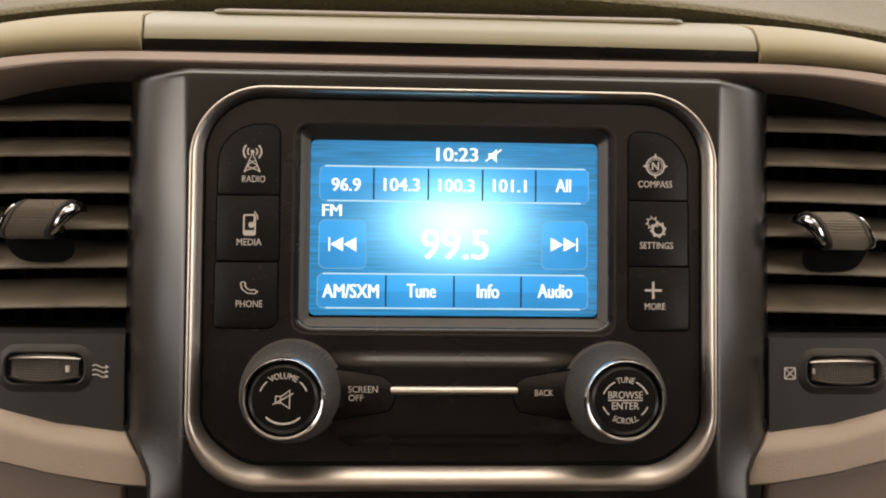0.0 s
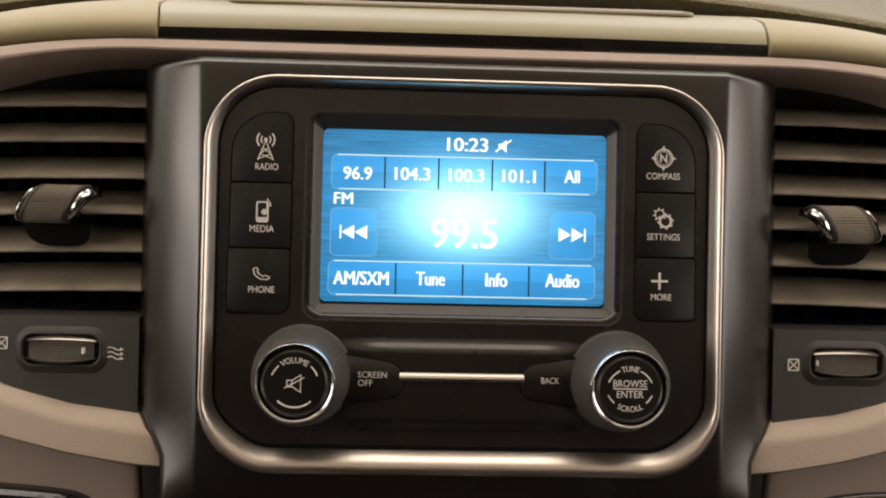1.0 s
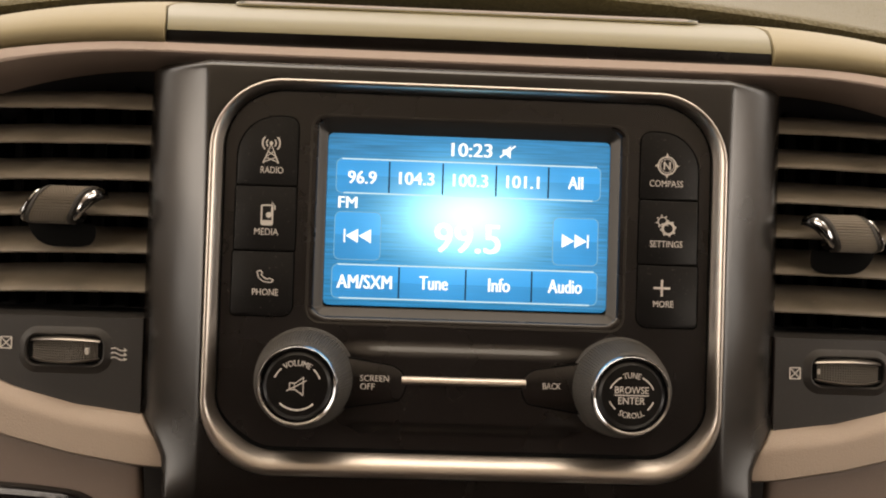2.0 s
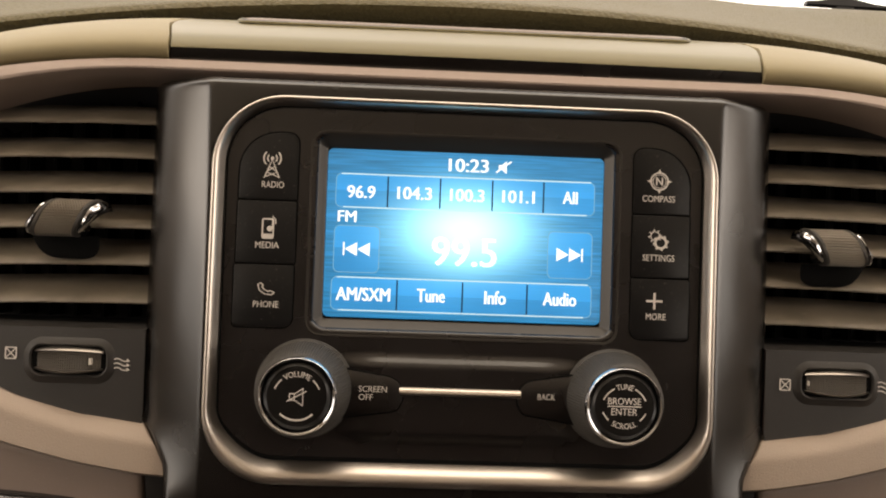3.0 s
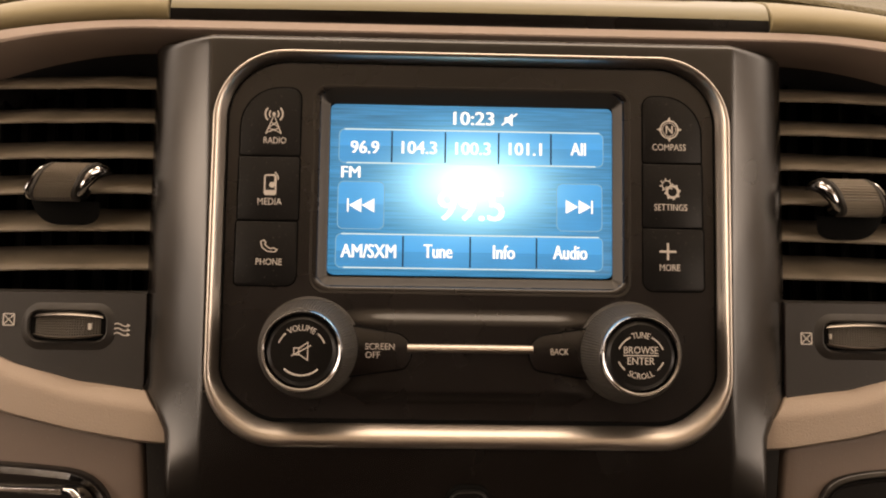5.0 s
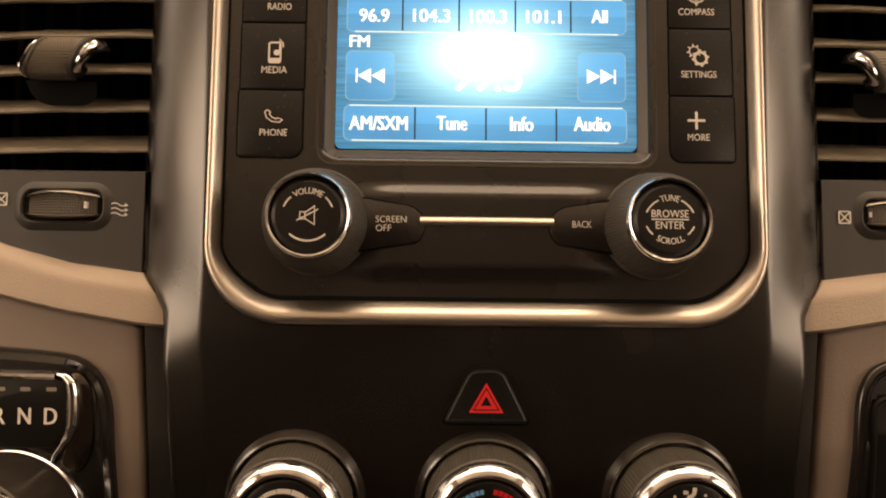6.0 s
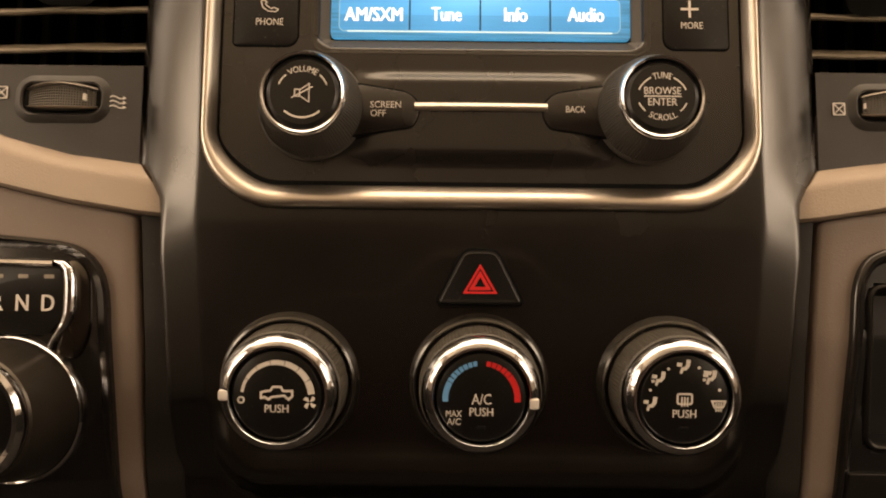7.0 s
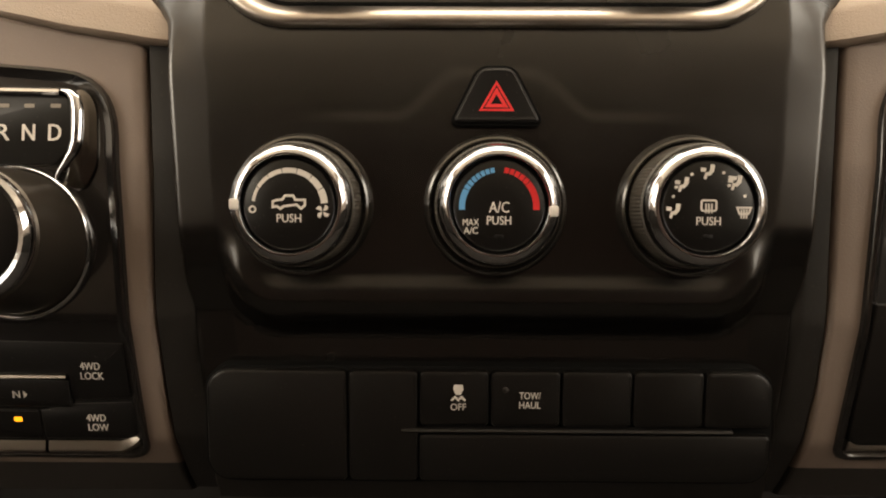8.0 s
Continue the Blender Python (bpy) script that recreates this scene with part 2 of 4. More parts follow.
def loft(rings, front=True, back=False, bm=None, closed=True):
    """Skin through rings of equal count, each a list of (x, y, z)."""
    bm = bm or bmesh.new()
    rows = [[bm.verts.new(p) for p in ring] for ring in rings]
    for a, b in zip(rows, rows[1:]):
        n = len(a)
        for i in range(n if closed else n - 1):
            bm.faces.new((a[i], a[(i + 1) % n], b[(i + 1) % n], b[i]))
    if front:
        bm.faces.new(rows[-1])
    if back:
        bm.faces.new(rows[0])
    return bm


def at_depth(outline, y):
    return [(x, y, z) for x, z in outline]


def slab(outline, y_front, y_back, edge=0.4, bm=None):
    """A plate with a rounded front edge."""
    rings = [at_depth(outline, y_back), at_depth(outline, y_front + edge), at_depth(inset(outline, edge * 0.3), y_front + edge * 0.3), at_depth(inset(outline, edge), y_front)]
    return loft(rings, bm=bm)


def frame_ring(profile, outline):
    """A frame that follows an outline: profile rows of (inset, y)."""
    return loft([at_depth(inset(outline, d), y) for d, y in profile], front=False)


def print_on(outline, y, bm=None, thick=0.08):
    return loft([at_depth(outline, y + 0.02), at_depth(outline, y - thick)], bm=bm)


def disc(cx, cz, r, n=24):
    return [(cx + r * math.cos(2 * math.pi * i / n), cz + r * math.sin(2 * math.pi * i / n)) for i in range(n)]


def arc(cx, cz, r, a0, a1, n=16):
    return [(cx + r * math.cos(radians(a0 + (a1 - a0) * i / n)), cz + r * math.sin(radians(a0 + (a1 - a0) * i / n))) for i in range(n + 1)]


def stroke(points, width, y, bm=None, closed=False, taper=None):
    """A drawn line of some width, as a thin printed ribbon."""
    bm = bm or bmesh.new()
    pts = [Vector(p) for p in points]
    m, left, right = len(pts), [], []
    for i, p in enumerate(pts):
        a = pts[i - 1] if (i or closed) else None
        b = pts[(i + 1) % m] if (i < m - 1 or closed) else None
        d1 = (p - a).normalized() if a is not None else (b - p).normalized()
        d2 = (b - p).normalized() if b is not None else d1
        n = Vector((-d1.y, d1.x)) + Vector((-d2.y, d2.x))
        n = n / max(0.5, n.length_squared / 2)
        w = (width if taper is None else width + (taper - width) * i / (m - 1)) / 2
        left.append(p + n * w)
        right.append(p - n * w)
    for i in range(m if closed else m - 1):
        j = (i + 1) % m
        quad = [left[i], left[j], right[j], right[i]]
        f = [bm.verts.new((q.x, y - 0.08, q.y)) for q in quad]
        g = [bm.verts.new((q.x, y + 0.02, q.y)) for q in quad]
        bm.faces.new(f)
        for k in range(4):
            bm.faces.new((f[k], g[k], g[(k + 1) % 4], f[(k + 1) % 4]))
    return bm


def lettering(text, x, z, y, height, width=None, bold=0.025, bend=None, bm=None, space=1.0):
    """Words in the built-in font, centred at (x, z). height: of a capital. bend: (radius, up) to run round a circle about (x, z)."""
    bm = bm or bmesh.new()
    curve = bpy.data.curves.new("letters", "FONT")
    curve.body, curve.align_x, curve.align_y, curve.extrude = text, "CENTER", "CENTER", 0.0
    curve.resolution_u, curve.space_character = 3, space
    ob = bpy.data.objects.new("letters", curve)
    scene.collection.objects.link(ob)
    me = bpy.data.meshes.new_from_object(ob.evaluated_get(bpy.context.evaluated_depsgraph_get()))
    bpy.data.objects.remove(ob)
    bpy.data.curves.remove(curve)
    xs, ys = [v.co.x for v in me.vertices], [v.co.y for v in me.vertices]
    mx, my = (min(xs) + max(xs)) / 2, (min(ys) + max(ys)) / 2
    k = height / (0.69 if text != text.upper() else max(ys) - min(ys))
    kx = width / (max(xs) - min(xs)) if width else k
    verts = []
    shifts = (-1, 0, 1) if bold else (0,)
    for shift, v in [(s, v) for s in shifts for v in me.vertices]:
        u, w = (v.co.x - mx) * kx + shift * bold * height, (v.co.y - my) * k
        if bend:
            r, up = bend
            a = u / r
            u, w = ((r + w) * math.sin(a), (r + w) * math.cos(a)) if up else ((r - w) * math.sin(a), -(r - w) * math.cos(a))
        verts.append(bm.verts.new((x + u, y - 0.07 - 0.006 * shift, z + w)))
    for n in range(len(shifts)):
        for f in me.polygons:
            bm.faces.new([verts[i + n * len(me.vertices)] for i in f.vertices])
    bpy.data.meshes.remove(me)
    return bm


def turned(profile, cx, cz, n=64, ribs=0, rib_depth=0.0, ribbed=(), front=True, bm=None):
    """A turned form about the y axis: profile rows of (radius, y); rows listed in ribbed are fluted."""
    n = ribs * 4 if ribs else n
    rings = []
    for k, (r, y) in enumerate(profile):
        ring = []
        for i in range(n):
            d = rib_depth if (k in ribbed and i % 4 in (2, 3)) else 0.0
            a = 2 * math.pi * i / n
            ring.append((cx + (r - d) * math.cos(a), y, cz + (r - d) * math.sin(a)))
        rings.append(ring)
    return loft(rings, front=front, bm=bm)


def sheet(rows, bm=None):
    """An open skin through rows of points."""
    return loft(rows, front=False, bm=bm, closed=False)


def smooth(a, b, v):
    s = min(1.0, max(0.0, (v - a) / (b - a)))
    return s * s * (3 - 2 * s)


def along(table, v):
    """Straight-line reading of a short table of (key, value), keys rising."""
    if v <= table[0][0]:
        return table[0][1]
    for (a, fa), (b, fb) in zip(table, table[1:]):
        if v <= b:
            return fa + (fb - fa) * (v - a) / (b - a)
    return table[-1][1]


def box(x0, x1, y0, y1, z0, z1, bm=None):
    return loft([[(x0, y0, z0), (x1, y0, z0), (x1, y1, z0), (x0, y1, z0)], [(x0, y0, z1), (x1, y0, z1), (x1, y1, z1), (x0, y1, z1)]], back=True, bm=bm)

# ---- the cab around the dash: unseen plain linings, added to close it and tint reflections, with windscreen and side windows left open ----
def lining(name, bm, material, label):
    for f in bm.faces:
        f.smooth = False
    bmesh.ops.recalc_face_normals(bm, faces=bm.faces)
    bmesh.ops.scale(bm, verts=bm.verts, vec=(0.001, 0.001, 0.001))
    me = bpy.data.meshes.new(name)
    bm.to_mesh(me)
    bm.free()
    me.materials.append(material)
    return tagged(new(name, me), label, "cab lining", kind="structure")


lining("ceiling", box(-860, 860, -1700, -120, 660, 700), LINER, "beige cloth headliner above the cab")
lining("floor", box(-860, 860, -1700, 700, -640, -600), CARPET, "dark carpeted cab floor")
lining("wall_rear_lower", box(-860, 860, -1740, -1700, -600, 240), SEATS, "beige cloth seat-back lining at the rear")
lining("wall_rear", box(-860, 860, -1740, -1700, 240, 660), UPHOLSTERY, "dark rear cab lining behind the seats")
lining("wall_front", box(-860, 860, 560, 600, -600, 60), UPHOLSTERY, "dark bulkhead lining below the dash")
for side, name in ((-1, "wall_left"), (1, "wall_right")):
    a, b = sorted((side * 820, side * 860))
    bm = box(a, b, -1700, 700, -160, -20)
    box(a, b, -1700, -860, -20, 660, bm=bm)
    box(a, b, -860, -120, 480, 660, bm=bm)
    # unseen front pillar, added to keep the bright outside off the stack's sides
    box(a, b, -180, 20, -20, 660, bm=bm)
    lining(name, bm, DOOR, "unseen beige door lining with an added pillar and open window")
    lining(name + "_lower", box(a, b, -1700, 700, -600, -160), CARPET, "dark lower door lining")

# plain unseen ends of the dash, out to the doors, added to stop light leaking in
for side, name in ((-1, "dash_end_left"), (1, "dash_end_right")):
    a, b = sorted((side * 345, side * 820))
    lining(name, box(a, b, 40, 80, -600, 70), TAUPE, "plain taupe dash end added out of view")

# ---- dashboard ----
dash = thing("dashboard", (0, 40, 60), "beige and taupe moulded dashboard above the radio", "dashboard")
XS = [-240 + 6 * i for i in range(81)]
WIDE = [-640 + 16 * i for i in range(81)]


def drop(x, start, amount, reach):
    return amount * max(0.0, (abs(x) - start) / reach) ** 2


rows = []
for y, z in ((92, 103), (76, 109), (69, 111.5), (66, 113.6), (66.6, 116), (71, 119), (90, 127.5), (130, 145), (180, 168), (240, 195), (300, 220), (345, 238), (372, 243), (395, 236), (410, 200)):
    rows.append([(x, y + 0.0001 * min(abs(x), 300) ** 2, z - 12.5 * (min(abs(x), 260) / 200) ** 2 * (1 - 0.6 * smooth(66, 330, y)) + 0.12 * max(0, y - 90) * smooth(40, -220, x)) for x in WIDE])
part("upper_pad", sheet(rows), PAD, dash, "grained beige soft-touch pad", 60)

# back wall of the groove under the pad, coloured dark for the groove's shade
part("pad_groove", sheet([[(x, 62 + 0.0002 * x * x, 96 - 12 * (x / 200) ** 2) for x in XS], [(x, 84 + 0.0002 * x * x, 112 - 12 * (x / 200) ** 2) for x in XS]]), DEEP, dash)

STRIP_END = ((10, 121), (12.4, 121.6), (20, 124.4), (32, 128.4), (43, 130), (50, 126), (60, 118), (66, 112))
rows = []
for y, z in ((15, 67.0), (12.0, 67.4), (11.4, 68.2), (10, 73.0), (10.4, 74.4), (11.6, 76.4), (14, 79.0), (18, 81.6), (24, 85.0), (32, 89.0), (43, 94.4), (50, 97.4), (58, 100.3), (66, 101.5)):
    rows.append([(x, y, z - 0.00004 * x * x) for x in [-120.5 + 241 * i / 48 for i in range(49)]])
for row in rows:
    for i, (x, y, z) in enumerate(row):
        row[i] = (x * along(STRIP_END, y) / 121.0, y, z)
part("accent_strip", sheet(rows[3:]), STRIP, dash, "pewter-coloured strip with a sharp lower edge", 40)
# front face of the strip, coloured black to imitate its dark reflection
part("strip_front", sheet(rows[:4]), STACK, dash, "gloss front edge, blackened for the dark it reflects", 25)

for side in (-1, 1):
    rows = []
    for y, z in (((16, 67.9), (11.0, 68.3), (9.4, 69.2), (8.5, 71), (9.2, 74), (13, 78), (20, 82.5), (32, 89), (46, 95.3), (55, 98.6), (63, 99.8))):
        row = []
        for i in range(25):
            s = i / 24
            x0 = along(STRIP_END, y) + 0.7
            x = x0 + (242 - x0) * s
            row.append((side * x, y + 0.0004 * max(0, x - 121) ** 2, z - drop(x, 121, 3.2, 54) + 0.2))
        rows.append(row)
    rows = [[(row[0][0] - side * 0.2, row[0][1] + 3, row[0][2] - 2.0), (row[0][0] - side * 0.3, row[0][1] + 0.6, row[0][2] - 0.4)] + row for row in rows]
    part("side_cap", sheet(rows), CAP, dash, "cream rounded cap moulding", 50)

# long slot with a raised rim along the top of the strip
outline = rounded(-103, 103, -8.0, 8.0, 7)
slope = Vector((0, 0.92, 0.39))
rim = [[(x, 47.5 + slope.y * v - h * 0.39, 97.0 + slope.z * v + h * 0.92) for x, v in inset(outline, d)] for d, h in ((-0.5, -0.6), (-0.1, 0.2), (0.3, 0.35), (0.8, 0.25), (1.0, -0.8))]
slot = part("demister_slot", loft(rim, front=False), STRIP, dash, "narrow demister slot with a raised rim")
part("slot_floor", loft([[(x, 47.5 + slope.y * v, 97.0 + slope.z * v + 0.2) for x, v in inset(outline, 0.5)], [(x, 47.5 + slope.y * v, 97.0 + slope.z * v + 0.25) for x, v in inset(outline, 1.0)]]), DEEP, slot)
part("slot_plate", loft([[(x, 49.2 + slope.y * v, 97.7 + slope.z * v + 0.1) for x, v in inset(outline, 2.6)], [(x, 49.2 + slope.y * v, 97.7 + slope.z * v + 0.4) for x, v in inset(outline, 2.9)]]), TAUPE_SHADED, slot)

# taupe band that arches over radio and vents
rows = []
for k, (y, z) in enumerate(((24, 67.6), (12, 67.5), (9.6, 67.3), (9.0, 66.9), (7.3, 63.6), (7.5, 62.9), (9.4, 62.3), (20, 61.6), (34, 61.6))):
    low = k / 8
    rows.append([(x, y, z - drop(x, 118, 3.2, 57) * (1 - low) - low * drop(x, 128, 6.5, 50)) for x in XS])
part("arch_trim", sheet(rows), TAUPE, dash, "taupe arched band", 28)
# dark sheet behind the arch, stands in for the shade beneath it
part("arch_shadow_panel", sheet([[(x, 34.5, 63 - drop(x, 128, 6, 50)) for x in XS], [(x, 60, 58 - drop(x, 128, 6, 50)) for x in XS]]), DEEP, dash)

# ---- centre stack ----
stack = thing("centre_stack", (0, 10, -100), "dark satin centre stack panel with rounded sides", "console panel")
HALF = ((-262, 101), (-254, 102.5), (-203, 107), (-164, 108.8), (-143, 110), (-105, 112.6), (-99, 113.2), (-93, 114.4), (-88, 118), (-79, 126.8), (-63, 127.6), (62, 127))
FLAT = ((-262, 84), (-203, 92), (-143, 97), (-105, 98.5), (-60, 98.5), (62, 99.5))


def box_distance(x, z, x0, x1, z0, z1, r):
    """Distance from a rounded rectangle, minus inside."""
    dx, dz = abs(x - (x0 + x1) / 2) - (x1 - x0) / 2 + r, abs(z - (z0 + z1) / 2) - (z1 - z0) / 2 + r
    return math.hypot(max(dx, 0), max(dz, 0)) + min(max(dx, dz), 0) - r


def stack_depth(x, z):
    dz = max(0.0, -100 - z)
    y = -2.0 + 0.075 * dz * dz / (dz + 9.0) + 0.00068 * dz * dz
    y += 14 * smooth(1.5, -1.5, box_distance(x, z, -96, 96, -94.4, 49.6, 27))
    y += 11.5 * smooth(-1, 8, box_distance(x, z, -91, 91, -193.5, 80, 17)) * smooth(-162, -192, z)
    rim = box_distance(x, z, -91, 91, -193.5, 80, 17)
    y -= 1.9 * smooth(-15, -6, rim) * smooth(0.5, -3.5, rim) * smooth(-164, -182, z)
    step = -126 + 15 * smooth(34, 12, abs(x))
    y -= (0.36 if x < 0 else 0.2) * smooth(0, 2.6, step - z) * smooth(74, 44, abs(x)) * smooth(-152, -134, z)
    return y


rows = []
SIDE_FALL = [0.0]
for i in range(1, 161):
    e = 0.2 * i
    SIDE_FALL.append(SIDE_FALL[-1] + 0.2 * math.tan(radians(22 * smooth(0, 2.0, e) + 0.6 * e)))


def side_fall(e, width, z):
    """How far the rounded side of the stack falls back, e from where the flat face ends; lower down the side is flatter, with a tighter outer edge."""
    k = min(e / 0.2, 159.0)
    i = int(k)
    turn = smooth(-116, -74, z)
    fall = SIDE_FALL[i] + (SIDE_FALL[i + 1] - SIDE_FALL[i]) * (k - i)
    edge = 1.6 + 3.4 * turn
    return turn * fall + (1 - turn) * 0.06 * e + (0.9 + 0.9 * turn) * max(0.0, (e - width + edge) / edge) ** 2


levels = [(59.3, 40), (59.2, 12), (59.1, 6.5), (59.0, 4.0), (58.8, 3.3), (57.0, 0.7), (56.6, 0.3), (56.1, 0.08), (54.6, 0.0)] + [(53 - 1.55 * i, 0.0) for i in range(204)]
for z, back in levels:
    w, f = along(HALF, z), along(FLAT, z)
    half = [(f * i / 62, stack_depth(f * i / 62, z)) for i in range(63)]
    y0 = stack_depth(f, z)
    for i in range(1, 25):
        e = (w - f) * i / 24
        half.append((f + e, y0 + side_fall(e, w - f, z)))
    y0 = half[-1][1]
    half += [(w + 0.2, y0 + 9), (w + 0.3, y0 + 28)]
    full = [(-x, y + back, z) for x, y in reversed(half[1:])] + [(x, y + back, z) for x, y in half]
    rows.append(full)
split = next(i for i, (z, back) in enumerate(levels) if z < -197)
part("upper_fascia", sheet(rows[:split + 1]), STACK, stack, "satin black fascia round radio and climate knobs", 60)
part("lower_fascia", sheet(rows[split:]), STACK, stack, "recessed satin black lower fascia", 60)

# ---- beige mouldings and lower panels beside the stack ----
TOP_EDGE = ((111, -81.4), (126, -79.0), (151, -75.6), (176, -68.2), (200, -57), (240, -34))
LOW_EDGE = ((111, -99.4), (124, -98.2), (150, -94.0), (175, -88.4), (200, -81), (240, -66))
STACK_CUT = ((-99.6, 112.0), (-96, 112.4), (-93, 113.2), (-88, 117.2), (-78, 126.6))
for side in (-1, 1):
    rows = []
    for k in range(17):
        s = k / 16
        x0, row = along(STACK_CUT, -79.2 - 20.2 * s), []
        for i in range(40):
            x = x0 + (240 - x0) * (i / 39) ** 1.15
            top, low = along(TOP_EDGE, x), along(LOW_EDGE, x)
            y = 12.4 - 5.6 * math.sin(min(1, s * 2.6) * math.pi / 2) - 0.8 * s + 1.8 * smooth(0.93, 1.0, s)
            row.append((side * x, y + 1.2 * smooth(130, 113, x) + 0.0007 * max(0, x - 126) ** 2, top + (low - top) * s))
        rows.append([(row[0][0] + side * 0.4, row[0][1] + 9, row[0][2]), (row[0][0], row[0][1] + 0.3, row[0][2])] + row)
    rows.insert(0, [(x, y + 14, z - 1) for x, y, z in rows[0]])
    rows.append([(x, y + 14, z + 0.4) for x, y, z in rows[-1]])
    m = thing("lower_moulding", (side * 170, 12, -80), "beige grained moulding below the air vent", "trim moulding", "mouldings under the vents")
    part("moulding_skin", sheet(rows), BEIGE, m, sharp=50)


def lean(z):
    """How far the lower panels run back as they go down."""
    return 0.05 * max(0.0, -98 - z) + 0.12 * max(0.0, -140 - z) + 0.22 * max(0.0, -196 - z) + 0.5 * max(0.0, -240 - z)


INNER_L = ((-249, 128.4), (-132, 134.7), (-122.4, 135.7), (-115.2, 139.5), (-110.4, 146.2), (-107.9, 155.7), (-106, 175), (-104.5, 240))
INNER_R = ((-249, 127.6), (-128, 134.6), (-116, 137.5), (-110, 143), (-107, 150), (-105, 190), (-104, 240))
EDGE_L = ((-272, 115), (-258, 118.4), (-222, 121), (-183, 122.4), (-143, 122), (-98, 124.6))
EDGE_R = ((-272, 112), (-257, 116), (-220, 119.8), (-182, 120.4), (-142, 120.6), (-98, 123.6))
for side, edge, name in ((-1, EDGE_L, "driver"), (1, EDGE_R, "passenger")):
    p = thing("lower_panel", (side * 160, 14, -170), "taupe lower dash panel with a soft edge", "dash panel", "lower dash panels")
    rows = []
    for i in range(84):
        d = 0.6 * i if i < 6 else 3.6 + 2.1 * (i - 6)
        z = -98 - d
        x = along(edge, z) + 0.4 + (2 - math.sqrt(max(0, 4 - (2 - d) ** 2)) if d < 2 else 0)
        y = 10.4 + lean(z)
        row = [(x, y + 20), (x, y + 1.6), (x + 0.5, y + 0.4), (x + 1.6, y)] + [(x + 2 + 4 * j, y - 0.2) for j in range(1, 31)]
        rows.append([(side * px, py + 0.6 * smooth(1.2, 0, d), z - 0.5 + (along(LOW_EDGE, px) + 98.2) * max(0.0, 1 - d / 45)) for px, py in row])
    rows.insert(0, [(px, py + 12, pz) for px, py, pz in rows[0]])
    cut = next(i for i, row in enumerate(rows) if row[0][2] < -249.5)
    bm = sheet(rows[:cut + 1])
    hole = (138, 250, -247, -113, 20) if side < 0 else (138, 250, -245, -114, 14)
    inside = [v for v in bm.verts if box_distance(abs(v.co.x), v.co.z, *hole) < -1]
    bmesh.ops.delete(bm, geom=inside, context="VERTS")
    part("panel_skin", bm, TAUPE_SHADED, p, sharp=50)
    # bottom rows of the same panel, coloured charcoal to imitate shadow
    part("shaded_edge", sheet(rows[cut:]), DARK, p, "lower panel edge darkened for shade", 50)
    filler = thing("filler_strip", (side * 116, 16, -170), "dark charcoal filler strip beside the stack", "trim strip", "filler strips")
    rows = []
    for i in range(60):
        z = -97.4 - 2.8 * i
        x0, x1 = along(HALF, z) - 3, along(edge, z) - 0.4
        y = 11.5 + lean(z)
        rows.append([(side * x0, y + 4, z), (side * (x0 + 3.2), y + 0.6, z), (side * (x0 + x1) / 2, y, z), (side * (x1 - 0.6), y + 0.2, z), (side * x1, y + 12, z)])
    part("strip_skin", sheet(rows), FILLER, filler, sharp=40)

